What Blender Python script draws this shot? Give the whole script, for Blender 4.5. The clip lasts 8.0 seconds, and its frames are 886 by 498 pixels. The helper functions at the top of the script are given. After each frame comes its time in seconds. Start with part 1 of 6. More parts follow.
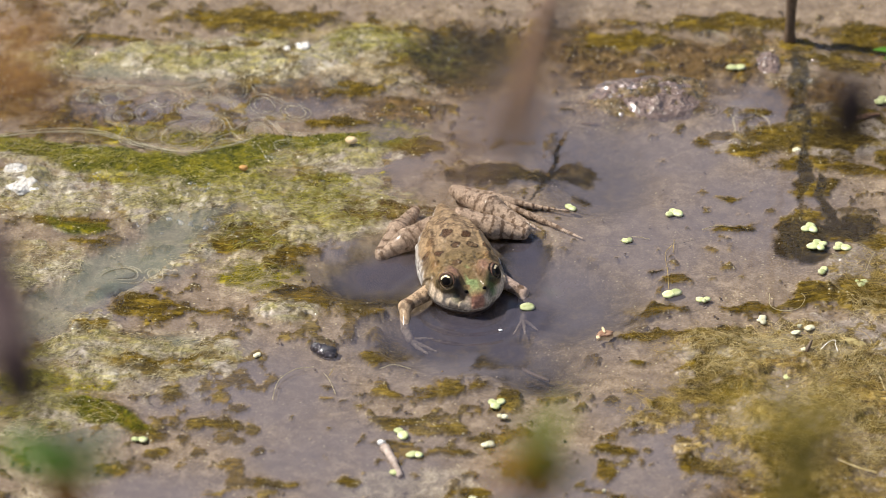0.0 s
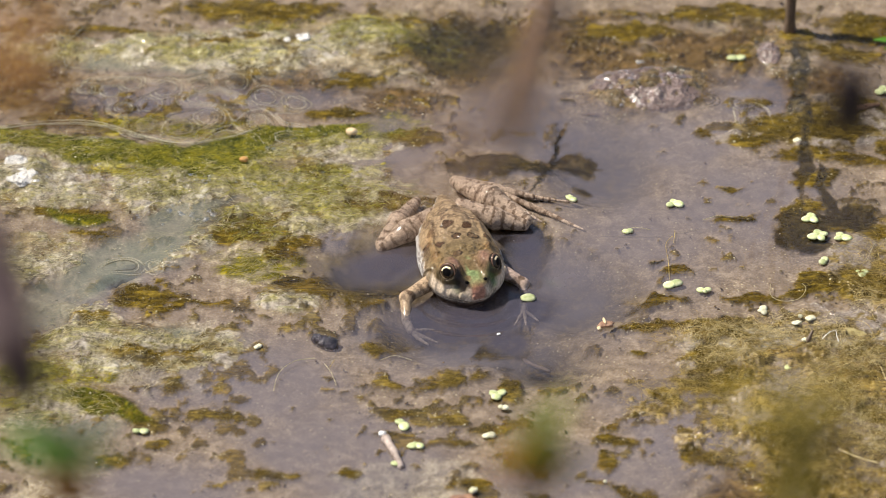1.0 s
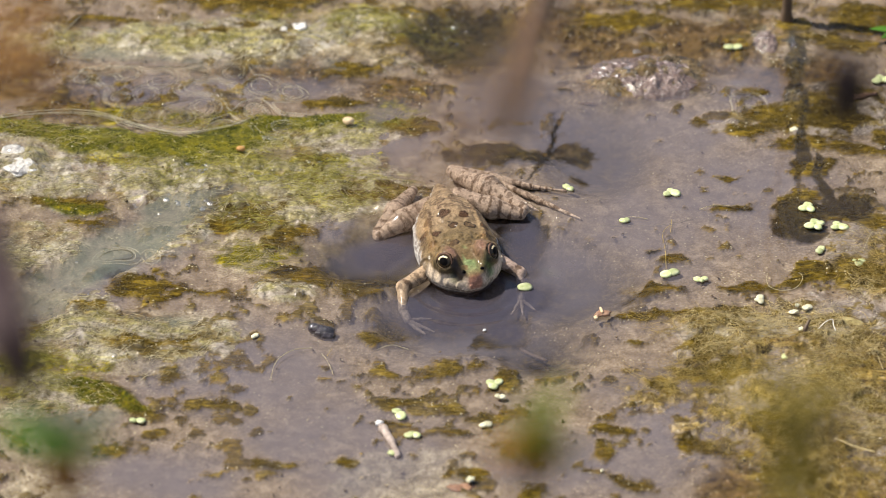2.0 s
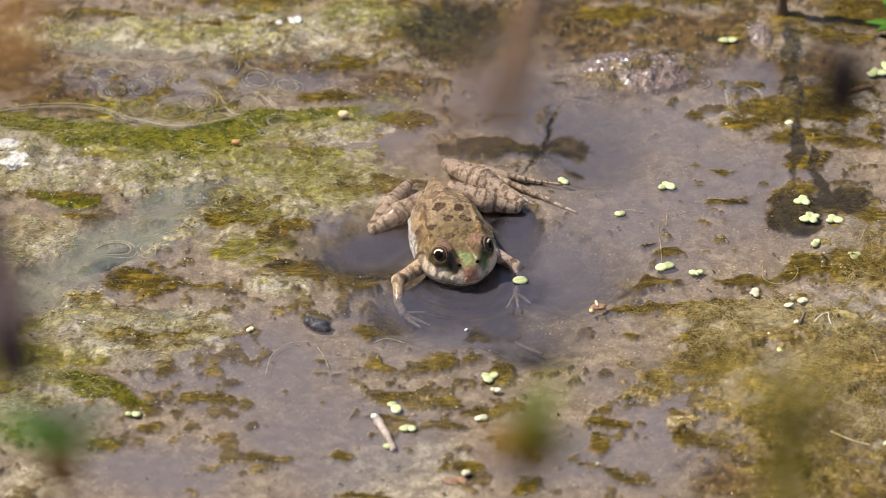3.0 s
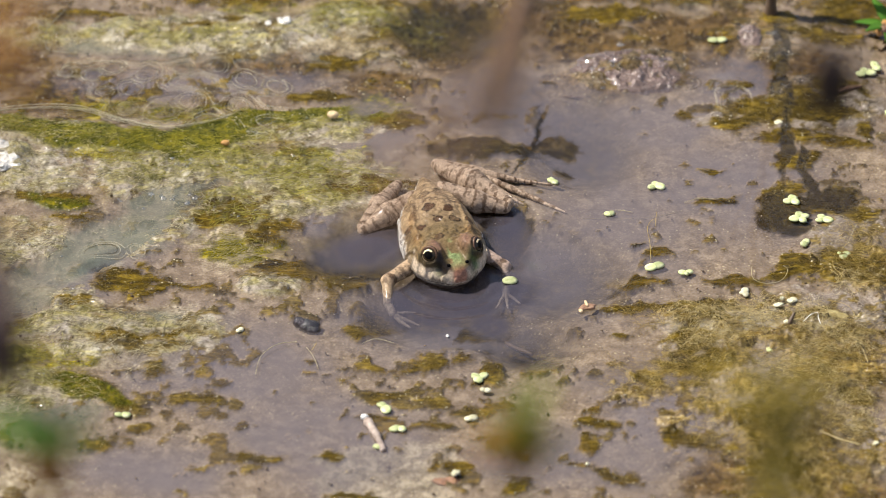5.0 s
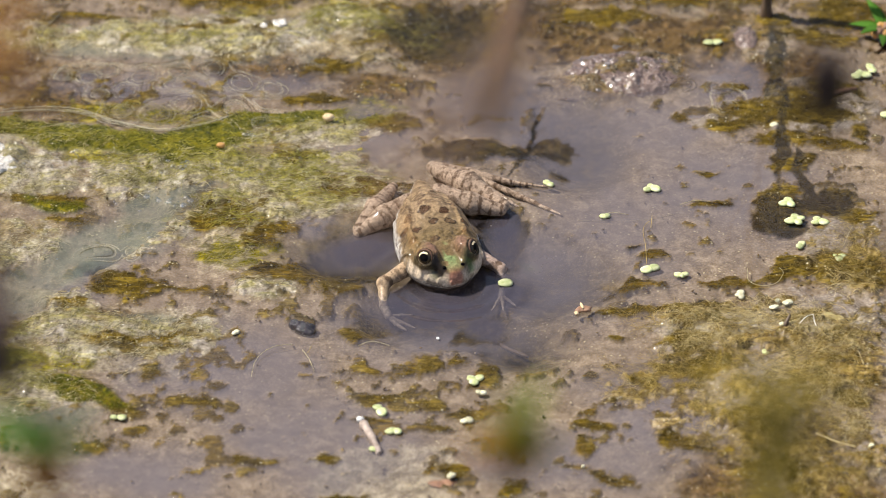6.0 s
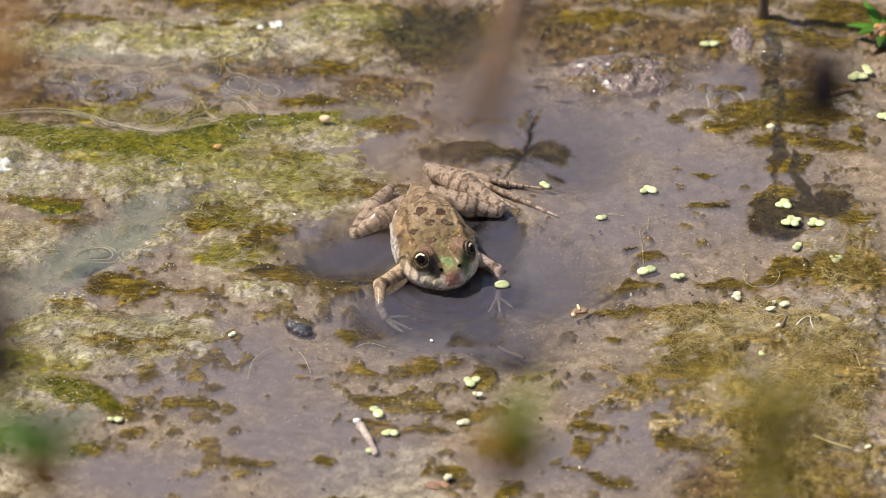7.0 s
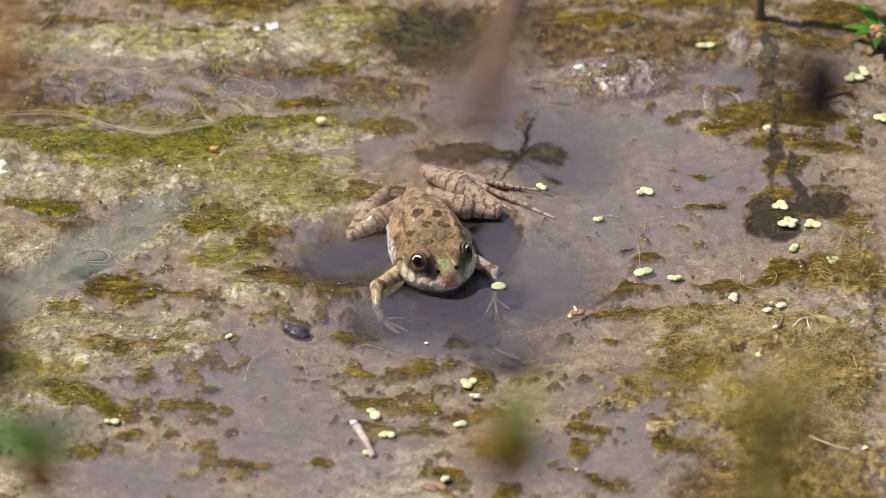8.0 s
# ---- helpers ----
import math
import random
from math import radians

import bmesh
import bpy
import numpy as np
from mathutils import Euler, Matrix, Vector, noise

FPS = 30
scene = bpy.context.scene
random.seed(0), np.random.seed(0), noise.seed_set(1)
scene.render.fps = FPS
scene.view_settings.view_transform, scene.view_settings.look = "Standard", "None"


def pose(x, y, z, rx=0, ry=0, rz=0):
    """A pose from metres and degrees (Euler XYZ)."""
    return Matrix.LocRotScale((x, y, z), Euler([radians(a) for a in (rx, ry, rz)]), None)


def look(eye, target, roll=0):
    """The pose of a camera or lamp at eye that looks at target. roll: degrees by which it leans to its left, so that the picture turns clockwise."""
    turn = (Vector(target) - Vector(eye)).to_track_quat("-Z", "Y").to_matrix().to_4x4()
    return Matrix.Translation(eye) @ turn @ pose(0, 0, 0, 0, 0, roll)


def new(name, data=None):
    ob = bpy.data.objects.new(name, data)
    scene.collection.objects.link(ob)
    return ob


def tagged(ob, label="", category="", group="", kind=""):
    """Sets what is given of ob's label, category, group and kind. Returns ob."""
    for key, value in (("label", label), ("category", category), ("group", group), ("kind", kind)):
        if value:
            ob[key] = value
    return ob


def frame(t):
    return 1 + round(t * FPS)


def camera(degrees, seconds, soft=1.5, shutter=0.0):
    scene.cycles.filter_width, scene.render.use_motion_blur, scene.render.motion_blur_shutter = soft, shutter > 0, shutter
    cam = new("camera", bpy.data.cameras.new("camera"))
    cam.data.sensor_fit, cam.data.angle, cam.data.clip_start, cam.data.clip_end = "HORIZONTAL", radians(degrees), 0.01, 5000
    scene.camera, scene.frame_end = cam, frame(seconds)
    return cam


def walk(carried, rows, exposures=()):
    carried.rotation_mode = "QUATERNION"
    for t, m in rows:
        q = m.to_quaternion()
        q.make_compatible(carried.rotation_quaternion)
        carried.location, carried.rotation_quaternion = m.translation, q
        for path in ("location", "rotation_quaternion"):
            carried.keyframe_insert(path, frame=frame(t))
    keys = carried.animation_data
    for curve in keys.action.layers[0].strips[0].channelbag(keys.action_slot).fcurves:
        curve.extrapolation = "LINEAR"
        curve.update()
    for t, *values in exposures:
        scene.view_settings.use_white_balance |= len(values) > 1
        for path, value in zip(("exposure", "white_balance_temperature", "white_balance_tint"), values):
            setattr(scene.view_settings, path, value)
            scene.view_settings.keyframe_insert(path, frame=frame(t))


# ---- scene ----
# Camera: on a stand at the bank, a long lens that pans slowly over the frog.
EYE = (0.0, -1.21119, 0.84809)
PATH = [
    (0.0, -0.00288, 0.01393, 0.12),
    (0.5, -0.00309, 0.01272, 0.05),
    (1.0, -0.00307, 0.00931, 0.00),
    (1.5, -0.00279, 0.00663, 0.00),
    (1.7, -0.00255, 0.00545, 0.00),
    (2.8, -0.00102, 0.00086, 0.00),
    (3.0, -0.00076, 0.00044, 0.00),
    (3.5, 0.00000, 0.00000, 0.00),
    (4.0, 0.00081, -0.00006, 0.00),
    (4.5, 0.00153, 0.00014, 0.00),
    (4.7, 0.00185, 0.00029, 0.00),
    (5.8, 0.00334, 0.00158, 0.00),
    (6.0, 0.00358, 0.00181, 0.00),
    (6.5, 0.00406, 0.00222, 0.00),
    (7.0, 0.00456, 0.00265, 0.00),
    (7.5, 0.00506, 0.00308, 0.00),
    (8.0, 0.00552, 0.00352, -0.03),
]
cam = camera(10.0, 8.0, 0.75)
walk(cam, [(t, look(EYE, (x, y, 0.0), roll)) for t, x, y, roll in PATH])
cam.data.dof.use_dof = True
cam.data.dof.focus_distance = 1.475
cam.data.dof.aperture_fstop = 15.0

# ---- light: a high summer sun from the side, clear sky ----
SUN_TO = Vector((-0.55, 0.14, 0.82)).normalized()
world = bpy.data.worlds.new("world")
scene.world = world
world.use_nodes = True
sky = world.node_tree.nodes.new("ShaderNodeTexSky")
sky.sky_type, sky.sun_disc = "NISHITA", False
sky.sun_elevation = math.asin(SUN_TO.z)
sky.sun_rotation = math.atan2(SUN_TO.x, SUN_TO.y)
sky.dust_density = 3.0
# thin bright summer cloud over the whole sky
wt = world.node_tree
wcoord, wcloud, wshare, wmix = (wt.nodes.new("ShaderNode" + k) for k in ("TexCoord", "TexNoise", "MapRange", "Mix"))
wcloud.inputs["Scale"].default_value, wcloud.inputs["Detail"].default_value = 3.0, 6.0
wshare.inputs["From Min"].default_value, wshare.inputs["From Max"].default_value = 0.35, 0.65
wshare.inputs["To Min"].default_value, wshare.inputs["To Max"].default_value = 0.35, 0.85
wmix.data_type = "RGBA"
wmix.inputs[7].default_value = (4.2, 5.0, 6.9, 1)
wt.links.new(wcoord.outputs["Generated"], wcloud.inputs["Vector"])
wt.links.new(wcloud.outputs[0], wshare.inputs["Value"])
wt.links.new(wshare.outputs[0], wmix.inputs[0])
wt.links.new(sky.outputs[0], wmix.inputs[6])
wt.links.new(wmix.outputs[2], wt.nodes["Background"].inputs[0])
wt.nodes["Background"].inputs[1].default_value = 0.065
sun = new("sun", bpy.data.lights.new("sun", "SUN"))
sun.data.energy, sun.data.angle, sun.data.color = 5.0, radians(0.53), (1.0, 0.93, 0.82)
sun.matrix_world = look(SUN_TO * 5, (0, 0, 0))
scene.view_settings.exposure = 0.26


# ---- number fields ----
def lattice(ix, iy, seed):
    n = (ix * 374761393 + iy * 668265263 + seed * 974634777) & 0x7FFFFFFF
    n = ((n ^ (n >> 13)) * 1274126177) & 0x7FFFFFFF
    n = ((n ^ (n >> 16)) * 668265263) & 0x7FFFFFFF
    return (n & 0xFFFF) / 65535.0


def value_noise(x, y, seed):
    fx, fy = np.floor(x), np.floor(y)
    ix, iy = fx.astype(np.int64), fy.astype(np.int64)
    u, v = x - fx, y - fy
    u, v = u * u * u * (u * (u * 6 - 15) + 10), v * v * v * (v * (v * 6 - 15) + 10)
    a, b = lattice(ix, iy, seed), lattice(ix + 1, iy, seed)
    c, d = lattice(ix, iy + 1, seed), lattice(ix + 1, iy + 1, seed)
    return (a + (b - a) * u) * (1 - v) + (c + (d - c) * u) * v


def fbm(x, y, size, octaves=4, seed=0, gain=0.5):
    """Noise from 0 to 1, mean 0.5, whose largest features are `size` across."""
    total, amp, norm = 0.0, 1.0, 0.0
    c, s = math.cos(0.6), math.sin(0.6)
    px, py = x / size, y / size
    for o in range(octaves):
        total = total + amp * value_noise(px + 17.3 * o, py - 9.1 * o, seed + o)
        norm += amp
        amp *= gain
        px, py = (c * px - s * py) * 2.03, (s * px + c * py) * 2.03
    return total / norm


def smooth(a, b, x):
    t = np.clip((x - a) / (b - a), 0, 1)
    return t * t * (3 - 2 * t)


def patches(x, y, rows, ragged, size, seed, soft=0.3, octaves=5):
    """0 to 1: inside the ellipses (middle, half axes in mm, degrees), with a ragged outline."""
    field = np.full(x.shape, -2.0)
    for cx, cy, a, b, deg in rows:
        c, s = math.cos(radians(deg)), math.sin(radians(deg))
        u, v = (x - cx) * c + (y - cy) * s, -(x - cx) * s + (y - cy) * c
        field = np.maximum(field, 1.0 - np.sqrt((u / a) ** 2 + (v / b) ** 2))
    rough = fbm(x, y, size, octaves, seed, 0.68) - 0.5
    return smooth(-soft, soft, np.maximum(field, -1.5) + 0.22 + 1.7 * ragged * rough)


# ---- the pond bed, in zones (millimetres) ----
GREEN = [
    (-78.0, 73.7, 26.0, 4.4, -7),
    (-115.2, 65.3, 22.7, 4.3, -11),
    (-77.3, 56.7, 26.0, 6.0, -11),
    (-38.3, 66.5, 23.2, 5.3, 21),
    (-21.3, 70.5, 8.6, 3.3, 9),
    (-51.4, 46.0, 25.4, 8.4, 0),
    (-59.1, 22.1, 12.1, 8.2, -17),
    (-32.6, 35.5, 15.3, 11.2, -9),
    (-90.4, 47.5, 12.0, 3.3, -9),
    (-25.5, 129.8, 12.4, 6.7, 0),
    (-6.9, 124.9, 12.3, 7.5, 0),
    (-55.6, 132.5, 8.9, 2.7, 0),
    (-117.7, -36.9, 4.5, 4.1, 0),
    (-81.6, 40.0, 10.1, 3.9, 0),
    (-58.5, 1.7, 10.3, 7.2, -17),
    (-117.1, -59.5, 11.2, 10.7, 0),
    (-104.8, -51.4, 9.8, 4.7, -8),
    (-16.2, 75.2, 10.3, 5.0, 0),
    (-79.8, 116.7, 15.8, 2.7, 0),
]
CHANNEL = [
    (-122.5, -51.4, 6.4, 4.1, 0),
    (-123.8, 65.9, 22.5, 4.9, -7),
    (-101.3, 59.7, 19.4, 5.9, -14),
    (-82.3, 56.1, 17.2, 6.4, -7),
    (-43.5, 70.2, 12.1, 3.6, 11),
    (-68.0, 60.3, 12.1, 5.5, 14),
    (-57.2, 67.4, 8.8, 3.8, 18),
    (-97.4, -68.9, 10.3, 3.3, -24),
    (-112.0, 26.0, 8.6, 3.1, -10),
]
OLIVE_WEST = [
    (13.4, 126.5, 10.6, 8.1, 0),
    (-121.3, 27.2, 5.9, 2.6, 0),
    (-108.7, 27.7, 8.5, 3.9, -9),
    (-105.6, 17.7, 6.1, 2.4, -17),
    (-58.7, 19.8, 8.3, 5.7, 0),
    (-49.6, 10.4, 5.6, 5.6, -32),
    (-42.4, -12.6, 7.5, 4.6, -9),
    (-30.2, -8.3, 8.5, 5.0, -17),
    (-27.2, -14.0, 5.7, 5.2, 0),
    (-102.6, -25.8, 5.7, 2.3, 0),
    (-121.4, -10.0, 3.6, 2.0, 0),
    (-90.3, -16.0, 9.4, 6.1, -17),
    (-81.3, -41.3, 12.9, 1.8, 0),
    (-19.2, 35.5, 10.1, 1.7, 0),
    (-24.1, 29.5, 6.7, 1.7, 0),
    (-70.9, -16.8, 6.5, 1.5, 0),
]
OLIVE_NEAR = [
    (-92.5, -45.4, 9.0, 3.8, -8),
    (-74.6, -46.0, 6.4, 2.4, 0),
    (-79.2, -58.7, 4.0, 3.9, 0),
    (-66.0, -73.7, 8.7, 3.6, 8),
    (-98.6, -67.6, 10.3, 3.6, -24),
    (-87.3, -75.0, 5.7, 3.2, -31),
    (-92.2, -93.0, 4.7, 2.7, 0),
    (-48.4, -97.9, 5.9, 2.4, 0),
    (-82.9, -87.3, 2.8, 1.8, 0),
    (-18.9, -39.7, 6.5, 2.9, 0),
    (-17.7, -32.2, 4.9, 5.3, 0),
    (-15.7, -56.3, 5.6, 2.7, 0),
    (-3.0, -54.9, 7.3, 3.5, 8),
    (9.0, -53.9, 6.1, 2.7, 0),
    (16.3, -60.1, 4.1, 3.3, 0),
    (-11.9, -70.0, 7.9, 2.7, 0),
    (-0.2, -75.0, 5.1, 3.0, 0),
    (10.1, -77.4, 5.1, 3.0, 0),
    (-17.0, -79.7, 4.4, 1.8, 0),
    (2.8, -84.7, 4.1, 1.8, 0),
]
OLIVE_AND_SHADE_EAST = [
    # upright streak: the stems' reflection painted in olive
    (105.5, 44.5, 2.7, 4.7, 80),
    (81.2, 42.4, 3.4, 1.4, 0),
    (84.4, 26.6, 5.9, 2.0, 0),
    (65.4, -2.0, 4.9, 2.6, 0),
    (59.6, 4.6, 2.5, 1.4, 0),
    (61.1, -16.8, 8.2, 3.2, 0),
    (103.1, 26.0, 6.0, 7.4, 0),
    (111.4, 24.2, 8.4, 4.5, 0),
    (122.2, 30.7, 4.7, 2.5, 0),
    (104.6, 16.3, 3.8, 3.5, 69),
    (104.9, -8.6, 8.5, 3.4, 14),
    (87.0, -15.4, 7.4, 2.3, 0),
    (69.8, -28.3, 13.0, 3.2, 0),
    (122.5, -8.3, 7.4, 6.9, 0),
    (126.2, 21.0, 5.8, 2.6, 0),
    (14.6, 54.2, 13.6, 2.8, 0),
    (35.0, 52.1, 6.3, 2.9, -26),
    # shade beside the frog's right hind leg, painted in olive
    (20.6, 10.4, 4.6, 9.7, 0),
    (56.2, -29.4, 8.1, 1.8, 0),
    (37.3, 40.0, 2.4, 1.7, 0),
]
OLIVE_SOUTH_EAST = [
    (71.4, -46.2, 7.2, 5.0, 0),
    (76.0, -57.6, 9.5, 5.5, 24),
    (60.3, -63.8, 3.5, 3.0, 0),
    (70.9, -92.0, 4.3, 5.1, 69),
    (42.9, -79.7, 3.2, 2.1, 0),
    (45.0, -85.2, 4.1, 1.7, -24),
    (43.2, -94.3, 2.3, 2.4, 0),
    (48.7, -106.9, 7.1, 2.7, -16),
    (39.4, -101.5, 3.9, 1.8, 0),
    (88.8, -84.7, 7.1, 6.6, 0),
    (92.6, -107.4, 8.5, 12.2, 0),
    (119.7, -72.3, 4.8, 3.6, 0),
    (-29.8, -96.7, 3.9, 2.1, 0),
    (5.6, -105.6, 4.7, 2.1, 0),
    (-21.6, -115.5, 6.2, 1.8, 0),
    (22.9, -113.2, 3.1, 2.1, 0),
    (54.4, -39.9, 4.0, 1.5, 0),
    (85.2, -33.6, 9.7, 2.1, 0),
    (107.8, -33.6, 8.1, 2.3, 0),
    (118.4, -44.6, 6.4, 2.9, 0),
]
OLIVE_AND_SHADE_FAR = [
    (54.1, 129.2, 12.4, 4.3, 0),
    (118.9, 118.3, 8.8, 4.9, 0),
    (-105.7, 128.8, 12.4, 2.1, 0),
    (-72.6, 122.6, 5.3, 1.9, 0),
    (-62.0, 127.2, 3.9, 1.9, 0),
    (107.2, 127.2, 4.4, 3.8, 0),
    # on the stalk's line: its reflection painted in olive
    (105.7, 99.9, 4.4, 2.7, 76),
    (101.1, 76.5, 12.3, 4.9, 9),
    (89.5, 67.8, 8.6, 2.2, 0),
    (105.1, 61.9, 10.2, 3.1, 0),
    (120.6, 56.4, 9.3, 2.2, -9),
    (77.0, 72.1, 2.4, 2.2, 0),
    (93.8, 88.1, 3.5, 1.9, 0),
    # next two: lower streaks of the stems' reflection, painted in olive
    (112.3, 47.8, 3.4, 2.4, 69),
    (105.2, 47.5, 2.4, 3.8, 81),
    (131.5, 63.4, 2.6, 4.4, 0),
    (-28.6, 99.9, 7.8, 3.0, 0),
    (2.8, 121.6, 17.6, 12.1, 0),
    (-16.1, 67.4, 8.6, 3.3, 0),
    (-35.2, 81.5, 10.3, 2.5, 0),
    (85.0, 140.0, 25.0, 4.0, 0),
    (-60.0, 141.0, 30.0, 4.0, 0),
    (130.0, 130.0, 10.0, 8.0, 0),
    (112.0, 72.0, 16.0, 6.0, 5),
    (126.0, 84.0, 8.0, 4.0, 0),
]
PALE = [
    (-118.0, -22.4, 9.8, 7.6, 0),
    (-92.9, -33.6, 14.6, 4.7, 0),
    (-73.5, -33.6, 11.3, 4.7, 0),
    (-58.4, 0.3, 6.6, 5.8, 0),
    (-125.9, 46.0, 10.2, 7.3, 0),
    (-76.3, 34.0, 10.6, 6.7, -45),
    (-114.9, 6.1, 9.9, 5.7, 0),
    (-89.8, 0.3, 9.9, 4.8, 47),
    (-106.2, -29.4, 8.1, 6.4, 0),
    (-83.9, -52.8, 11.2, 5.9, 0),
    (-14.6, -106.6, 15.5, 9.2, 0),
    (-112.3, -107.9, 9.3, 9.2, 0),
    (-86.6, 113.4, 31.8, 5.4, -6),
    (-28.7, 108.6, 10.5, 4.3, 0),
    (110.9, -36.4, 9.7, 3.5, 0),
    (-58.6, 6.1, 9.3, 6.4, -32),
    (81.7, -37.7, 12.9, 6.5, 0),
]
RUST = [
    (78.4, -110.5, 10.8, 8.0, 0),
    (110.8, -111.7, 10.8, 6.7, 0),
    (134.5, 128.2, 10.6, 10.7, 0),
    (117.8, 100.5, 7.0, 10.9, 0),
    (9.8, 113.4, 22.8, 18.9, 0),
    (38.1, 123.2, 19.4, 10.8, 0),
    (-132.2, 113.4, 14.0, 24.4, 0),
    (48.3, 110.2, 19.3, 10.8, 0),
    (81.9, 116.7, 19.3, 10.8, 0),
    (60.2, 97.3, 15.7, 9.8, 0),
    (20.0, 78.3, 15.5, 19.3, 0),
    (72.5, 100.5, 13.9, 6.5, 0),
    (-91.4, -32.2, 11.5, 3.5, -8),
    (-109.5, 84.6, 20.7, 9.3, 0),
    (-45.9, 97.3, 19.1, 8.2, 0),
    (103.6, 97.3, 10.4, 10.9, 0),
    (-14.5, 87.8, 15.6, 8.2, 0),
]
DEEP = [
    (-22.1, 3.2, 11.5, 9.0, 33),
    (6.0, -30.0, 18.0, 11.0, 0),
    (2.6, -28.0, 15.4, 12.3, 0),
    # dark hollow that stands in for the shade beside the right leg
    (20.1, 9.0, 5.6, 10.3, 0),
    (45.3, 56.7, 10.2, 16.7, 0),
    (33.8, -11.1, 14.3, 14.0, 44),
    (6.3, 120.0, 12.3, 10.8, 0),
    (23.5, -41.9, 10.6, 8.1, -32),
    (-95.4, -2.0, 6.0, 2.0, 38),
]
POOL = [
    (-100.0, 2.0, 34.0, 6.5, 45),
    (-119.0, -24.0, 10.0, 9.0, 0),
    (-84.0, 24.0, 8.0, 5.0, 40),
]
MOUND = [
    (-80.5, 14.8, 16.4, 7.8, 33),
    (-119.7, 3.2, 11.6, 11.5, 0),
    (-59.6, 35.5, 40.9, 17.3, -11),
    (-122.2, 41.5, 16.9, 11.2, 0),
    (-116.8, 62.8, 22.7, 5.4, -11),
    (-38.2, 62.8, 22.6, 6.8, 14),
    (-86.1, -41.9, 24.2, 8.8, 0),
    (-109.1, -33.6, 9.7, 14.7, 0),
    (-110.1, -68.9, 15.9, 9.0, 0),
    (102.5, -41.9, 27.4, 17.7, 0),
    (123.1, 0.3, 9.9, 17.3, 0),
    (97.0, -72.0, 16.0, 20.0, 0),
    (-79.8, 118.3, 45.7, 8.6, 0),
    (-14.8, 123.2, 26.4, 10.8, 0),
    (60.2, 97.3, 13.9, 8.2, 0),
    (116.6, 81.5, 15.5, 11.0, 0),
    (104.7, 116.7, 10.5, 10.8, 0),
    (102.1, 69.0, 17.1, 5.5, 0),
    (-46.4, -16.8, 9.8, 5.8, 0),
    (111.7, -97.7, 12.5, 15.2, 0),
]
HAZE = [
    (43.6, 56.7, 18.7, 25.1, 0),
    (33.0, -11.1, 20.3, 23.1, 32),
    (55.9, 14.8, 21.6, 22.8, 0),
    (19.0, -24.0, 8.0, 7.0, 0),
    (-13.0, -31.0, 9.0, 7.0, 0),
    (-34.0, 14.0, 5.0, 6.0, 0),
    (4.2, -39.1, 24.2, 14.7, 0),
    (-97.8, -4.0, 21.8, 9.6, 47),
    (-56.5, -58.2, 20.8, 17.8, 0),
    (-33.6, -89.9, 24.9, 17.2, -24),
    (81.6, 32.5, 21.8, 25.4, 0),
    (19.9, 72.1, 17.2, 22.1, 0),
    (67.7, 65.9, 20.5, 13.9, 0),
    (62.0, -76.8, 14.0, 18.0, 0),
    (36.0, -100.0, 20.0, 12.0, 0),
    (-75.2, -105.4, 18.6, 12.2, 0),
    (-92.4, 87.8, 22.7, 5.4, -7),
    (-61.3, 89.4, 19.0, 5.5, 0),
    # murk that stands in for the dark soft blur of the reed
    (-16.0, 61.3, 15.4, 12.5, 0),
    (92.2, 41.5, 15.2, 16.9, 0),
    (23.7, -30.3, 7.3, 7.0, 0),
    (-7.9, -36.4, 6.5, 7.0, 0),
    (94.5, 87.8, 10.4, 11.0, 0),
]
# milky film on the pools, its pale colour standing in for sky sheen
MILK_SHEEN = [
    (-100.0, 2.0, 38.0, 9.0, 45),
    (-119.0, -22.0, 12.0, 12.0, 0),
    (-84.0, 24.0, 10.0, 7.0, 40),
    (-86.0, 108.0, 34.0, 5.0, -6),
    (-80.0, -36.0, 14.0, 5.0, -10),
    (-104.0, -75.0, 8.0, 7.0, 30),
]
# dark deep water, with the frog's shade and chin reflection painted in
DEEP_AND_SHADE = [
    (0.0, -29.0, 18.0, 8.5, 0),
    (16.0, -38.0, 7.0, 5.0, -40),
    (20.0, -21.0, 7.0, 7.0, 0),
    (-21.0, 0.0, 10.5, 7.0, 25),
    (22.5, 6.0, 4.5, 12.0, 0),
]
# clear water; several rows paint dark reflections and shade into the bed
CLEAR_AND_REFLECTIONS = [
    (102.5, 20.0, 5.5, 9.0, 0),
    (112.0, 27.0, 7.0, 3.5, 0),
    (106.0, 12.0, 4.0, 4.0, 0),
    # three narrow streaks: the stalk's reflection, painted as dark bed
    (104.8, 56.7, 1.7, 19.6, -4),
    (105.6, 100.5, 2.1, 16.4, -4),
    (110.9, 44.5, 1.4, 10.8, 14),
    # next two: shade by the leg and reflection below the chin, painted
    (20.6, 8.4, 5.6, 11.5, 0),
    (4.0, -27.0, 14.0, 7.5, 0),
    (16.0, -38.0, 6.0, 8.0, -35),
    (36.7, 53.0, 5.9, 4.4, -18),
    (-21.0, 1.0, 12.5, 10.0, 25),
    (17.5, -2.6, 4.0, 5.8, 0),
    (2.8, 124.0, 14.0, 8.0, 0),
    (14.6, 54.2, 15.3, 3.4, 0),
    (28.2, 56.7, 0.7, 16.3, -18),
    (119.9, 26.6, 6.7, 5.1, 0),
]
TANGLE = [
    (81.9, -33.6, 14.6, 5.9, 0),
    (100.0, -29.4, 14.6, 5.9, -9),
    (112.0, -44.6, 12.1, 8.3, -33),
    (106.2, -60.9, 11.2, 7.7, -46),
    (76.6, -44.6, 9.7, 5.9, 0),
    (117.8, -76.8, 6.3, 12.0, 0),
    (121.9, -16.8, 6.5, 5.8, 0),
]
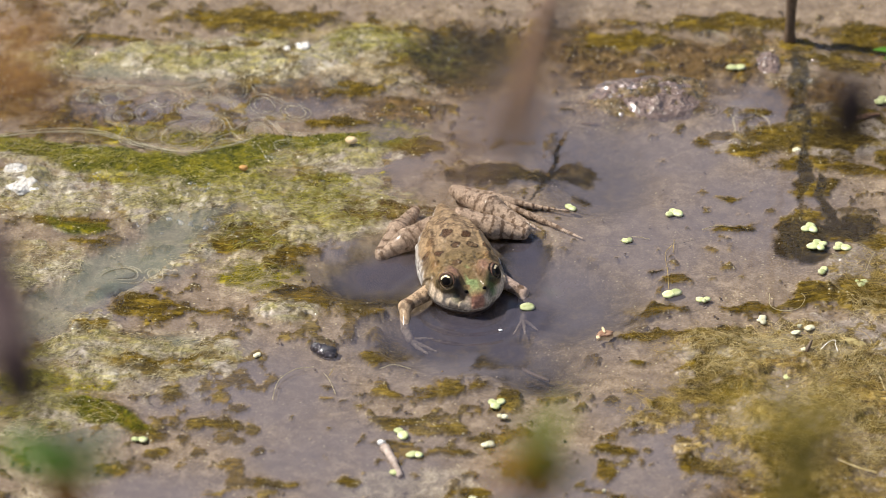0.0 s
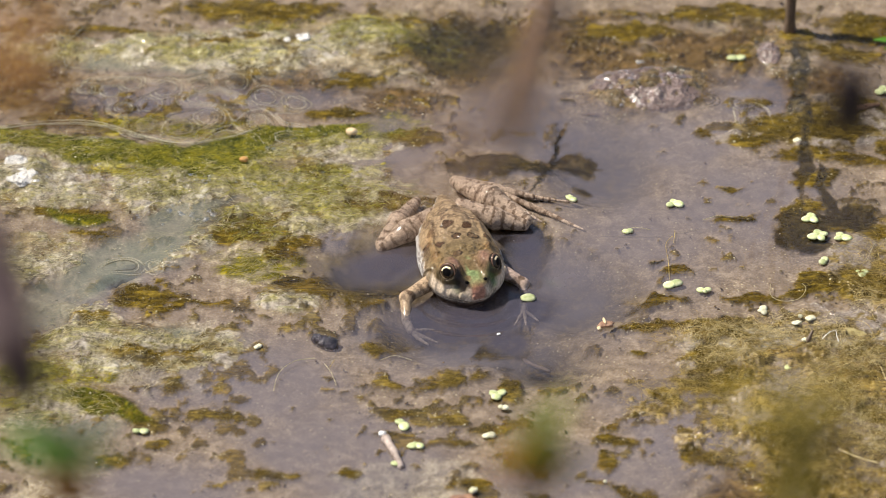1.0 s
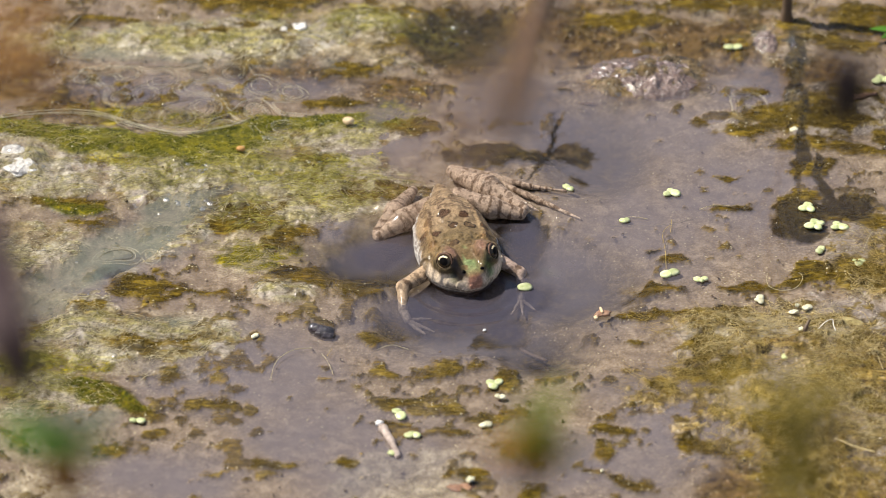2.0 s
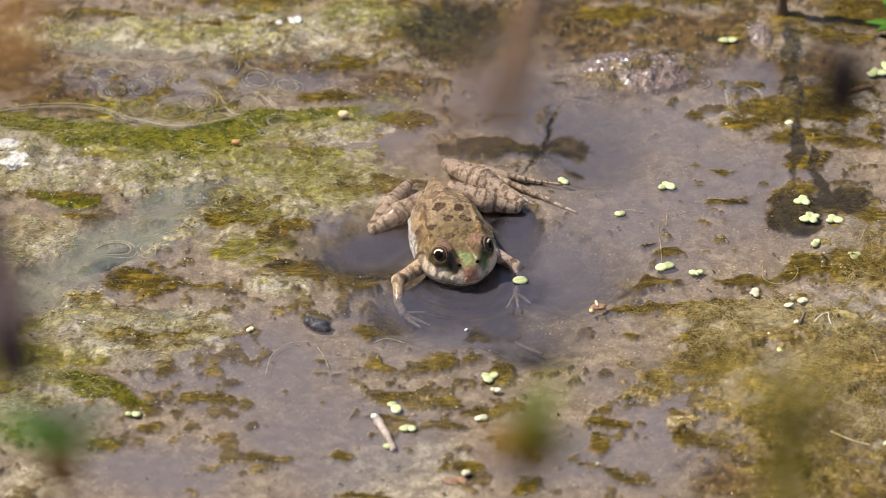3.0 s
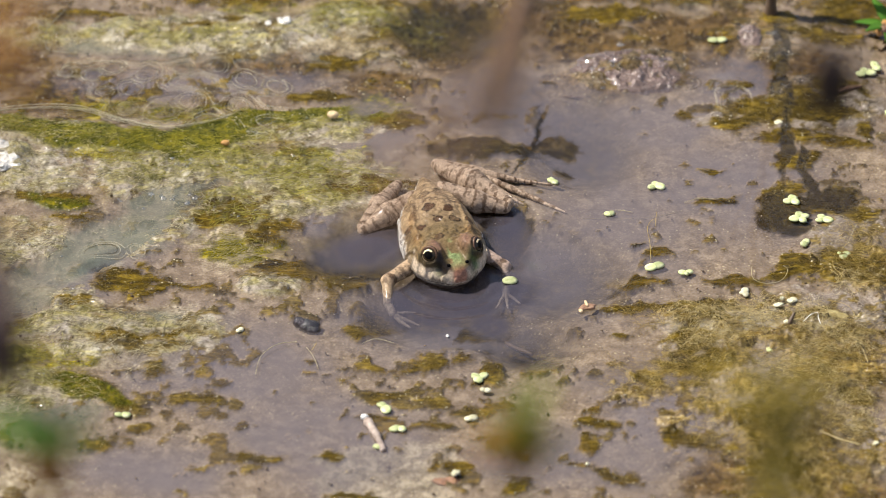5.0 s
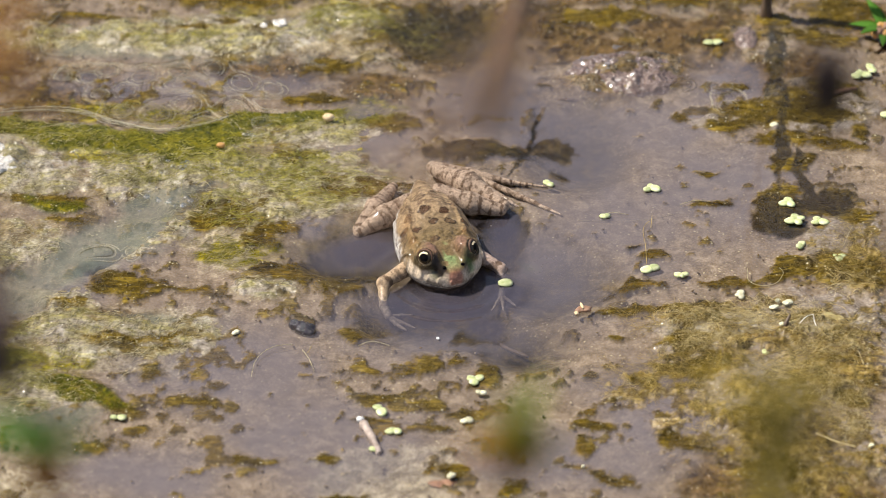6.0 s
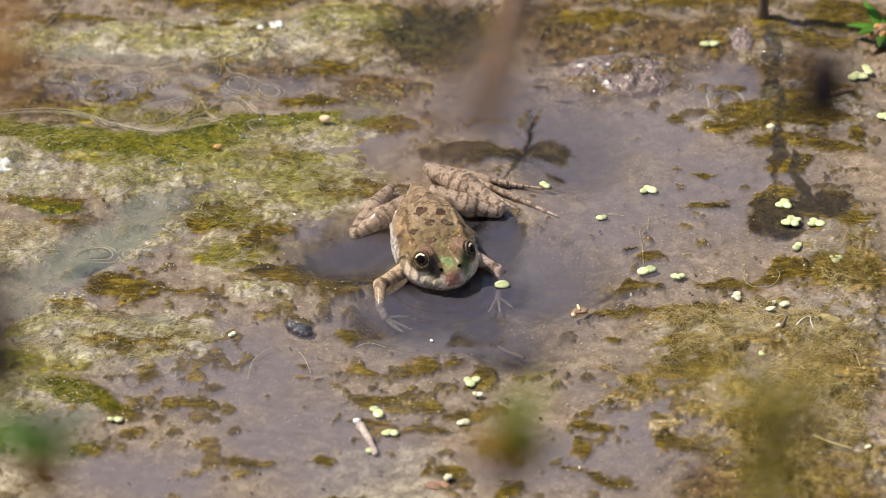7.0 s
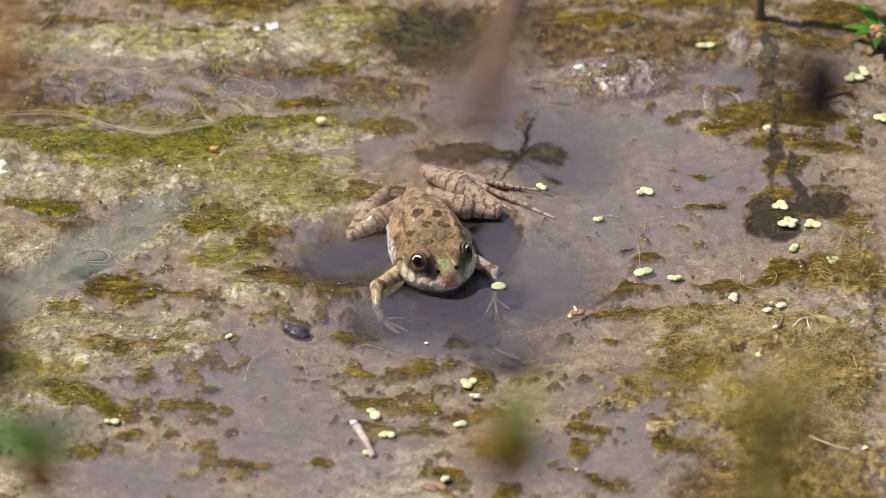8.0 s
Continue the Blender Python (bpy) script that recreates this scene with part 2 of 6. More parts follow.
# where beads are added to make bright sun glints
GLINTS = [
    (-128.6, 49.1, 4.1, 4.5, 0),
    (-47.4, 123.2, 3.5, 2.2, 0),
    (-76.8, 44.5, 4.2, 4.5, 0),
    (-106.8, 52.1, 2.0, 1.7, 0),
    (47.9, 94.1, 6.9, 3.8, 0),
    (52.1, 87.8, 3.5, 2.2, 0),
    (61.6, 87.8, 3.5, 2.2, 0),
    (60.6, 110.2, 5.3, 2.2, 0),
    (98.0, 123.2, 2.5, 2.7, 0),
    (98.3, 111.8, 1.8, 2.7, 0),
    (-94.0, -44.6, 1.6, 1.8, 0),
    (-74.3, 26.6, 3.3, 2.8, 0),
    (-81.3, 32.5, 3.4, 5.7, 0),
    (-53.6, 61.3, 2.7, 2.8, 0),
    (-22.6, 41.5, 3.4, 2.2, 0),
]
LUMP = [
    (56.6, 94.1, 13.1, 8.7, 5),
    (67.2, 100.5, 9.6, 6.5, 0),
    (-129.5, 49.1, 6.8, 6.7, 0),
]
MAT = [
    (99.4, -40.5, 27.3, 11.8, -9),
    (74.5, -55.5, 18.1, 10.5, 31),
    (111.0, -60.9, 14.3, 17.9, 0),
    (122.9, -2.6, 8.2, 17.3, 0),
    (89.1, -82.1, 17.3, 18.1, 0),
    (67.4, -33.6, 13.0, 4.7, 0),
    (58.3, -63.6, 11.1, 8.9, 0),
    (108.6, -97.7, 14.0, 18.2, 0),
]


def bed_zones(x, y):
    near = np.hypot(x, y) < 400
    z = {}
    wx = x + 7 * (fbm(x, y, 14, 4, 90) - 0.5)
    wy = y + 9 * (fbm(x, y, 14, 4, 91) - 0.5)
    z["green"] = patches(wx, wy, GREEN, 1.4, 9, 11, 0.3)
    z["olive"] = np.maximum.reduce([
        patches(wx, wy, OLIVE_WEST, 1.7, 6, 21, 0.58), 0.8 * patches(wx, wy, OLIVE_NEAR, 1.6, 6, 22, 0.7),
        patches(wx, wy, OLIVE_AND_SHADE_EAST, 1.5, 7, 23, 0.58), patches(wx, wy, OLIVE_SOUTH_EAST, 1.7, 8, 25, 0.58),
        patches(wx, wy, OLIVE_AND_SHADE_FAR, 1.5, 8, 24, 0.58)])
    z["deep"] = patches(x, y, DEEP, 0.3, 26, 61, 1.0, 3)
    flecks = fbm(x + 400, y, 5, 4, 31, 0.55)
    thin = fbm(x - 300, y * 1.0, 26, 3, 33)
    z["olive"] = np.maximum(z["olive"], (1 - z["deep"]) * 0.7 * smooth(0.60, 0.69, flecks + 0.5 * (thin - 0.5) - 0.02))
    streak = fbm(x * 0.7, y * 1.3, 6, 4, 13, 0.6)
    z["green"] = z["green"] * (0.25 + 0.75 * smooth(0.46, 0.56, streak))
    z["channel"] = patches(wx, wy, CHANNEL, 0.8, 14, 15, 0.3)
    z["pale"] = patches(wx, wy, PALE, 1.6, 8, 41, 0.4)
    z["rust"] = patches(wx, wy, RUST, 1.5, 10, 51, 0.6)
    z["pool"] = patches(wx, wy, POOL, 1.1, 14, 72, 0.7)
    z["mound"] = patches(x, y, MOUND, 0.8, 18, 71, 0.6) * (1 - z["pool"])
    z["pale"] = z["pale"] * (1 - z["pool"])
    z["mat"] = patches(wx, wy, MAT, 1.4, 14, 81, 0.5) * (0.1 + 0.9 * smooth(0.45, 0.56, fbm(x, y, 15, 5, 83, 0.6)))
    z["clear"] = patches(wx, wy, CLEAR_AND_REFLECTIONS, 1.2, 8, 96, 0.5)
    # dark bottom mud, also the painted reflections and shade
    z["ooze_shade"] = np.maximum(z["deep"], 0.95 * smooth(0.08, 0.75, z["clear"]))
    z["olive"] = smooth(0.1, 0.92, z["olive"]) * (1 - 0.4 * z["clear"])
    z["lump"] = patches(x, y, LUMP, 0.6, 8, 85, 0.4)
    z["rust"] = np.maximum(z["rust"], 0.95 * z["lump"] * (x > 0))
    z["olive"] = z["olive"] * (1 - 0.85 * z["lump"])
    z["mat"] = z["mat"] * (1 - z["lump"])
    for k in z:
        z[k] = z[k] * near
    # beyond the pool: trodden mud, moss and low weeds in drifts
    far = smooth(300, 900, np.hypot(x, y))
    z["beyond"] = far
    for k in ("green", "olive", "channel"):
        z[k] = z[k] * (1 - far)
    return z


def bed_height(x, y, z):
    """Millimetres above the water."""
    far = np.hypot(x, y)
    h = -0.9 + 1.2 * (fbm(x, y, 30, 3, 1) - 0.5)
    h = h * (1 - z["deep"]) - z["deep"] * 9.0
    h = h + z["mound"] * (1.7 + 2.2 * (fbm(x, y, 16, 3, 2) - 0.5))
    h = h + z["mat"] * 1.6 + z["lump"] * (1.6 + 5 * (fbm(x, y, 6, 3, 8) - 0.5))
    rough = 0.25 + 0.9 * z["mound"] * (0.4 + 0.6 * smooth(40, -10, x)) + 0.6 * z["mat"] + 0.6 * z["green"]
    h = h + rough * (1.9 * (fbm(x, y, 7, 4, 3, 0.55) - 0.5) + 0.55 * (fbm(x, y, 1.7, 2, 5) - 0.5) * (1 + z["mat"]))
    h = h - 0.2 * z["olive"] * (1 - z["mat"])
    lift = smooth(0.0, 1.0, z["olive"]) * (1 - smooth(0.1, 0.5, z["deep"]))
    h = np.maximum(h, h * (1 - lift) + lift * (0.02 + 0.45 * (fbm(x, y, 8, 3, 9) - 0.42)))
    h = h * (1 - 0.85 * z["channel"]) + 0.35 * z["channel"] - 1.6 * z["pool"]
    h = np.where(h < -0.6, -0.6 + (h + 0.6) * 0.8, h)
    # the banks rise beyond the pool
    rim = smooth(700, 1500, far)
    h = h * (1 - rim) + rim * (60 + 160 * (fbm(x, y, 900, 4, 6) - 0.5)) + smooth(3000, 60000, far) * 900
    return h


# ---- materials ----
def material(name, rough=0.5, spec=0.5, metal=0.0):
    m = bpy.data.materials.new(name)
    m.use_nodes = True
    nt = m.node_tree
    b = nt.nodes["Principled BSDF"]
    b.inputs["Roughness"].default_value = rough
    b.inputs["Specular IOR Level"].default_value = spec
    b.inputs["Metallic"].default_value = metal
    return m, nt, b


def noise_node(nt, scale, detail=4.0, rough=0.55, coords="Object", stretch=None, distort=0.0):
    c = nt.nodes.new("ShaderNodeTexCoord")
    t = nt.nodes.new("ShaderNodeTexNoise")
    t.inputs["Scale"].default_value = scale
    t.inputs["Detail"].default_value = detail
    t.inputs["Roughness"].default_value = rough
    t.inputs["Distortion"].default_value = distort
    if stretch:
        mp = nt.nodes.new("ShaderNodeMapping")
        mp.inputs["Rotation"].default_value = (0, 0, radians(stretch[3]))
        mp.inputs["Scale"].default_value = stretch[:3]
        nt.links.new(c.outputs[coords], mp.inputs[0])
        nt.links.new(mp.outputs[0], t.inputs["Vector"])
    else:
        nt.links.new(c.outputs[coords], t.inputs["Vector"])
    return t.outputs[0]


def ramp(nt, fac, stops):
    r = nt.nodes.new("ShaderNodeValToRGB")
    els = r.color_ramp.elements
    while len(els) < len(stops):
        els.new(0.5)
    for e, (p, c) in zip(els, stops):
        e.position, e.color = p, (*c, 1)
    nt.links.new(fac, r.inputs[0])
    return r.outputs[0]


def mixed(nt, fac, a, b, mode="MIX"):
    n = nt.nodes.new("ShaderNodeMix")
    n.data_type, n.blend_type = "RGBA", mode
    for value, socket in ((fac, n.inputs[0]), (a, n.inputs[6]), (b, n.inputs[7])):
        if isinstance(value, bpy.types.NodeSocket):
            nt.links.new(value, socket)
        else:
            socket.default_value = value if isinstance(value, float) else (*value, 1)
    return n.outputs[2]


def sums(nt, op, a, b):
    n = nt.nodes.new("ShaderNodeMath")
    n.operation = op
    for value, socket in ((a, n.inputs[0]), (b, n.inputs[1])):
        if isinstance(value, bpy.types.NodeSocket):
            nt.links.new(value, socket)
        else:
            socket.default_value = value
    return n.outputs[0]


def bump(nt, b, height, strength, distance):
    n = nt.nodes.new("ShaderNodeBump")
    n.inputs["Distance"].default_value = distance
    if isinstance(strength, bpy.types.NodeSocket):
        nt.links.new(strength, n.inputs["Strength"])
    else:
        n.inputs["Strength"].default_value = strength
    nt.links.new(height, n.inputs["Height"])
    nt.links.new(n.outputs[0], b.inputs["Normal"])


def attribute(nt, name):
    a = nt.nodes.new("ShaderNodeAttribute")
    a.attribute_name = name
    s = nt.nodes.new("ShaderNodeSeparateColor")
    nt.links.new(a.outputs["Color"], s.inputs[0])
    return s.outputs


def bed_material():
    m, nt, b = material("pond_bed", 0.45, 0.4)
    zone, more, state = attribute(nt, "zones"), attribute(nt, "more_zones"), attribute(nt, "state")
    dry = state["Red"]
    fine, mid, wide = noise_node(nt, 1300, 3), noise_node(nt, 260, 6, 0.62, distort=0.6), noise_node(nt, 60, 4)
    fibre = noise_node(nt, 420, 4, 0.6, stretch=(0.28, 1.0, 1.0, 25), distort=1.6)
    grain = sums(nt, "ADD", sums(nt, "MULTIPLY", fine, 0.36), sums(nt, "MULTIPLY", mid, 0.64))
    silt = ramp(nt, grain, [(0.39, SILT_A), (0.5, SILT_B), (0.61, SILT_C)])
    silt = mixed(nt, ramp(nt, wide, [(0.4, (0, 0, 0)), (0.65, (1, 1, 1))]), silt, mixed(nt, 0.5, silt, SILT_TINT))
    olive = ramp(nt, sums(nt, "ADD", sums(nt, "MULTIPLY", fibre, 0.5), sums(nt, "ADD", sums(nt, "MULTIPLY", grain, 0.22), sums(nt, "MULTIPLY", noise_node(nt, 110, 4), 0.28))),
                 [(0.40, (0.022, 0.0135, 0.0007)), (0.5, (0.080, 0.051, 0.0018)), (0.62, (0.27, 0.182, 0.018))])
    green = ramp(nt, sums(nt, "ADD", sums(nt, "MULTIPLY", fibre, 0.5), sums(nt, "MULTIPLY", grain, 0.5)),
                 [(0.38, (0.028, 0.027, 0.0003)), (0.5, (0.160, 0.140, 0.0012)), (0.63, (0.52, 0.45, 0.035))])
    pale = ramp(nt, grain, [(0.38, (0.18, 0.145, 0.095)), (0.5, (0.36, 0.315, 0.245)), (0.62, (0.64, 0.59, 0.49))])
    rust = ramp(nt, grain, [(0.39, (0.024, 0.013, 0.003)), (0.5, (0.110, 0.070, 0.020)), (0.65, (0.27, 0.175, 0.07))])
    mat = ramp(nt, fibre, [(0.38, (0.055, 0.028, 0.001)), (0.5, (0.20, 0.120, 0.012)), (0.62, (0.50, 0.36, 0.10))])
    col = mixed(nt, zone["Blue"], silt, pale)
    col = mixed(nt, more["Red"], col, rust)
    # dark mud tone, which also paints the reflections and shade
    ooze_shade = ramp(nt, grain, [(0.37, (0.005, 0.0035, 0.0008)), (0.5, (0.024, 0.016, 0.003)), (0.64, (0.095, 0.066, 0.010))])
    pocket = ramp(nt, noise_node(nt, 75, 5, 0.6, distort=1.0), [(0.46, (0, 0, 0)), (0.60, (1, 1, 1))])
    mat = mixed(nt, sums(nt, "MULTIPLY", pocket, 0.7), mat, mixed(nt, 0.65, mat, (0.050, 0.026, 0.002)))
    col = mixed(nt, more["Green"], col, mat)
    col = mixed(nt, zone["Red"], col, green)
    col = mixed(nt, zone["Green"], col, olive)
    col = mixed(nt, sums(nt, "MULTIPLY", more["Blue"], 0.95), col, ooze_shade)
    # slime: lime and ochre veins through whatever lies above the water
    vein = ramp(nt, noise_node(nt, 95, 5, 0.55, stretch=(0.5, 1.0, 1.0, -18), distort=2.2), [(0.45, (0, 0, 0)), (0.54, (1, 1, 1))])
    col = mixed(nt, sums(nt, "MULTIPLY", dry, sums(nt, "MULTIPLY", state["Blue"], 0.5)), col, pale)
    col = mixed(nt, sums(nt, "MULTIPLY", sums(nt, "MULTIPLY", vein, dry), sums(nt, "MULTIPLY", state["Blue"], 0.6)), col, green)
    # a thin ochre skin of diatoms on the wet mound
    skin = ramp(nt, noise_node(nt, 70, 5, 0.6, distort=0.8), [(0.42, (0, 0, 0)), (0.60, (1, 1, 1))])
    col = mixed(nt, sums(nt, "MULTIPLY", sums(nt, "MULTIPLY", skin, state["Blue"]), 0.35), col, mixed(nt, 0.6, green, (0.34, 0.27, 0.06)))
    gap = ramp(nt, noise_node(nt, 120, 5, 0.6, distort=1.5), [(0.56, (0, 0, 0)), (0.63, (1, 1, 1))])
    col = mixed(nt, sums(nt, "MULTIPLY", sums(nt, "MULTIPLY", gap, dry), 0.45), col, olive)
    deepgreen = ramp(nt, grain, [(0.36, (0.022, 0.025, 0.0003)), (0.5, (0.070, 0.068, 0.0008)), (0.64, (0.22, 0.18, 0.003))])
    # dark pits in the silt
    c = nt.nodes.new("ShaderNodeTexCoord")
    pits = nt.nodes.new("ShaderNodeTexVoronoi")
    pits.inputs["Scale"].default_value = 170
    nt.links.new(c.outputs["Object"], pits.inputs["Vector"])
    pit = ramp(nt, sums(nt, "ADD", pits.outputs["Distance"], sums(nt, "MULTIPLY", mid, 0.25)), [(0.20, (1, 1, 1)), (0.34, (0, 0, 0))])
    col = mixed(nt, sums(nt, "MULTIPLY", pit, 0.2), col, olive)
    # small dark holes and specks in the slime
    fleck = ramp(nt, noise_node(nt, 330, 4, 0.6, stretch=(0.7, 1.0, 1.0, 20), distort=1.6), [(0.565, (0, 0, 0)), (0.63, (1, 1, 1))])
    col = mixed(nt, sums(nt, "MULTIPLY", fleck, sums(nt, "ADD", sums(nt, "MULTIPLY", dry, 0.40), 0.08)), col, (0.035, 0.026, 0.006))
    col = mixed(nt, state["Green"], col, deepgreen)
    # the banks: moss, dead leaves and mud in drifts
    bank = attribute(nt, "beyond")["Red"]
    moss = ramp(nt, noise_node(nt, 3.5, 7, 0.62), [(0.38, (0, 0, 0)), (0.50, (1, 1, 1))])
    litter = ramp(nt, noise_node(nt, 9, 6, 0.6), [(0.5, (0, 0, 0)), (0.6, (1, 1, 1))])
    tufts = ramp(nt, noise_node(nt, 45, 6, 0.7), [(0.36, (0.018, 0.024, 0.004)), (0.5, (0.05, 0.07, 0.012)), (0.66, (0.13, 0.15, 0.04))])
    leaves = ramp(nt, noise_node(nt, 60, 5, 0.7), [(0.38, (0.035, 0.02, 0.01)), (0.64, (0.20, 0.13, 0.07))])
    col = mixed(nt, sums(nt, "MULTIPLY", litter, bank), col, leaves)
    col = mixed(nt, sums(nt, "MULTIPLY", moss, bank), col, tufts)
    # pale grains and shell bits strewn over everything
    c = nt.nodes.new("ShaderNodeTexCoord")
    cells = nt.nodes.new("ShaderNodeTexVoronoi")
    cells.inputs["Scale"].default_value = 520
    nt.links.new(c.outputs["Object"], cells.inputs["Vector"])
    dot = ramp(nt, cells.outputs["Distance"], [(0.10, (1, 1, 1)), (0.20, (0, 0, 0))])
    some = ramp(nt, noise_node(nt, 150, 3), [(0.44, (0, 0, 0)), (0.58, (1, 1, 1))])
    dots = sums(nt, "MULTIPLY", sums(nt, "MULTIPLY", dot, some), sums(nt, "SUBTRACT", 1.0, more["Blue"]))
    col = mixed(nt, sums(nt, "MULTIPLY", dots, 0.8), col, (0.62, 0.57, 0.40))
    nt.links.new(col, b.inputs["Base Color"])
    rough = ramp(nt, sums(nt, "ADD", sums(nt, "MULTIPLY", mid, 0.6), sums(nt, "MULTIPLY", fine, 0.4)), [(0.36, (0.12,) * 3), (0.6, (0.5,) * 3)])
    nt.links.new(sums(nt, "MULTIPLY", dry, 0.15), b.inputs["Specular IOR Level"])
    nt.links.new(sums(nt, "MULTIPLY", dry, sums(nt, "SUBTRACT", sums(nt, "SUBTRACT", 0.9, sums(nt, "MULTIPLY", zone["Green"], 0.75)), sums(nt, "MULTIPLY", state["Green"], 0.7))), b.inputs["Coat Weight"])
    b.inputs["Coat Roughness"].default_value, b.inputs["Coat IOR"].default_value = 0.10, 1.75
    slick = nt.nodes.new("ShaderNodeBump")
    slick.inputs["Strength"].default_value, slick.inputs["Distance"].default_value = 1.0, 0.008
    nt.links.new(sums(nt, "ADD", noise_node(nt, 150, 3, 0.5, stretch=(0.55, 1.0, 1.0, 25), distort=1.2), sums(nt, "MULTIPLY", noise_node(nt, 640, 3, 0.5), 0.16)), slick.inputs["Height"])
    nt.links.new(slick.outputs[0], b.inputs["Coat Normal"])
    nt.links.new(rough, b.inputs["Roughness"])
    bump(nt, b, sums(nt, "ADD", sums(nt, "MULTIPLY", fine, 0.2), sums(nt, "ADD", mid, sums(nt, "MULTIPLY", fibre, 0.25))), sums(nt, "ADD", sums(nt, "MULTIPLY", dry, 0.25), 0.10), 0.0018)
    return m


SILT_A, SILT_B, SILT_C, SILT_TINT = (0.165, 0.128, 0.092), (0.262, 0.210, 0.162), (0.40, 0.335, 0.27), (0.205, 0.170, 0.160)


def water_material():
    m = bpy.data.materials.new("murky_water")
    m.use_nodes = True
    nt = m.node_tree
    nt.nodes.clear()
    out = nt.nodes.new("ShaderNodeOutputMaterial")
    clear, silt, gloss = (nt.nodes.new("ShaderNodeBsdf" + k) for k in ("Transparent", "Diffuse", "Glossy"))
    clear.inputs[0].default_value = (0.86, 0.83, 0.78, 1)
    gloss.inputs["Roughness"].default_value = 0.03
    murk = nt.nodes.new("ShaderNodeMixShader")
    hanging = attribute(nt, "depth")
    depth = hanging["Red"]
    # silt tone; dark share paints shade and reflection, pale share a sheen
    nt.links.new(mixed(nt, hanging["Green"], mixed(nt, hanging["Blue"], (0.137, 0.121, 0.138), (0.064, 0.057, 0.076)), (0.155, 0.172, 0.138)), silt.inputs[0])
    cloud = ramp(nt, noise_node(nt, 45, 5, 0.6), [(0.35, (0.8,) * 3), (0.7, (1.0,) * 3)])
    nt.links.new(sums(nt, "MULTIPLY", depth, cloud), murk.inputs[0])
    nt.links.new(clear.outputs[0], murk.inputs[1])
    nt.links.new(silt.outputs[0], murk.inputs[2])
    fres = nt.nodes.new("ShaderNodeFresnel")
    fres.inputs["IOR"].default_value = 1.52
    top = nt.nodes.new("ShaderNodeMixShader")
    nt.links.new(fres.outputs[0], top.inputs[0])
    nt.links.new(murk.outputs[0], top.inputs[1])
    nt.links.new(gloss.outputs[0], top.inputs[2])
    nt.links.new(top.outputs[0], out.inputs[0])
    bp = nt.nodes.new("ShaderNodeBump")
    bp.inputs["Strength"].default_value, bp.inputs["Distance"].default_value = 0.08, 0.001
    nt.links.new(noise_node(nt, 90, 3), bp.inputs["Height"])
    for n in (gloss, fres):
        nt.links.new(bp.outputs[0], n.inputs["Normal"])
    return m


def plain_material(name, dark, light, scale=900, rough=0.5, spec=0.4, bumpy=0.3, depth=0.0004, per_island=False, coat=0.0):
    """A mottled organic surface between two colours."""
    m, nt, b = material(name, rough, spec)
    fac = sums(nt, "ADD", sums(nt, "MULTIPLY", noise_node(nt, scale, 4), 0.65), sums(nt, "MULTIPLY", noise_node(nt, scale * 0.2, 3), 0.35))
    col = ramp(nt, fac, [(0.33, dark), (0.67, light)])
    info = nt.nodes.new("ShaderNodeNewGeometry" if per_island else "ShaderNodeObjectInfo")
    hsv = nt.nodes.new("ShaderNodeHueSaturation")
    nt.links.new(col, hsv.inputs["Color"])
    nt.links.new(sums(nt, "ADD", sums(nt, "MULTIPLY", info.outputs["Random Per Island" if per_island else "Random"], 0.6), 0.7), hsv.inputs["Value"])
    nt.links.new(hsv.outputs[0], b.inputs["Base Color"])
    b.inputs["Coat Weight"].default_value, b.inputs["Coat Roughness"].default_value = coat, 0.08
    bump(nt, b, fac, bumpy, depth)
    return m


def skin_material():
    """Wet frog skin: its pattern lies on the mesh, its grain in the nodes."""
    m, nt, b = material("frog_skin", 0.5, 0.1)
    a = nt.nodes.new("ShaderNodeAttribute")
    a.attribute_name = "pattern"
    grain, pores = noise_node(nt, 1300, 4), noise_node(nt, 3200, 2)
    shade = ramp(nt, grain, [(0.36, (0.72,) * 3), (0.5, (0.95,) * 3), (0.64, (1.22,) * 3)])
    nt.links.new(mixed(nt, 1.0, a.outputs["Color"], shade, "MULTIPLY"), b.inputs["Base Color"])
    b.inputs["Coat Weight"].default_value, b.inputs["Coat Roughness"].default_value = 0.45, 0.12
    bump(nt, b, sums(nt, "ADD", grain, sums(nt, "MULTIPLY", pores, 0.5)), 0.45, 0.0005)
    return m


BED, WATER, SKIN = bed_material(), water_material(), skin_material()
FROND = plain_material("duckweed", (0.40, 0.48, 0.17), (0.78, 0.80, 0.50), 520, 0.4, 0.4, 0.25)
FROND_DEAD = plain_material("bleached_duckweed", (0.55, 0.52, 0.30), (0.80, 0.77, 0.60), 900, 0.5)
FILAMENT = plain_material("algae_filament", (0.15, 0.095, 0.008), (0.55, 0.41, 0.13), 300, 0.35, 0.5, 0.2, per_island=True)
FILAMENT_GREEN = plain_material("green_filament", (0.075, 0.078, 0.001), (0.44, 0.39, 0.05), 300, 0.3, 0.5, 0.2, per_island=True)
FILAMENT_OLIVE = plain_material("olive_filament", (0.035, 0.023, 0.001), (0.27, 0.19, 0.03), 300, 0.4, 0.3, 0.2, per_island=True)
FILAMENT_PALE = plain_material("pale_filament", (0.26, 0.22, 0.10), (0.58, 0.51, 0.33), 300, 0.35, 0.5, 0.2, per_island=True)
FILAMENT_STRAW = plain_material("straw_filament", (0.40, 0.30, 0.10), (0.78, 0.66, 0.38), 300, 0.35, 0.5, 0.2, per_island=True)
OCHRE_LUMP = plain_material("ochre_algae", (0.32, 0.26, 0.10), (0.56, 0.47, 0.23), 300, 0.4, 0.4, 0.6, 0.0008)
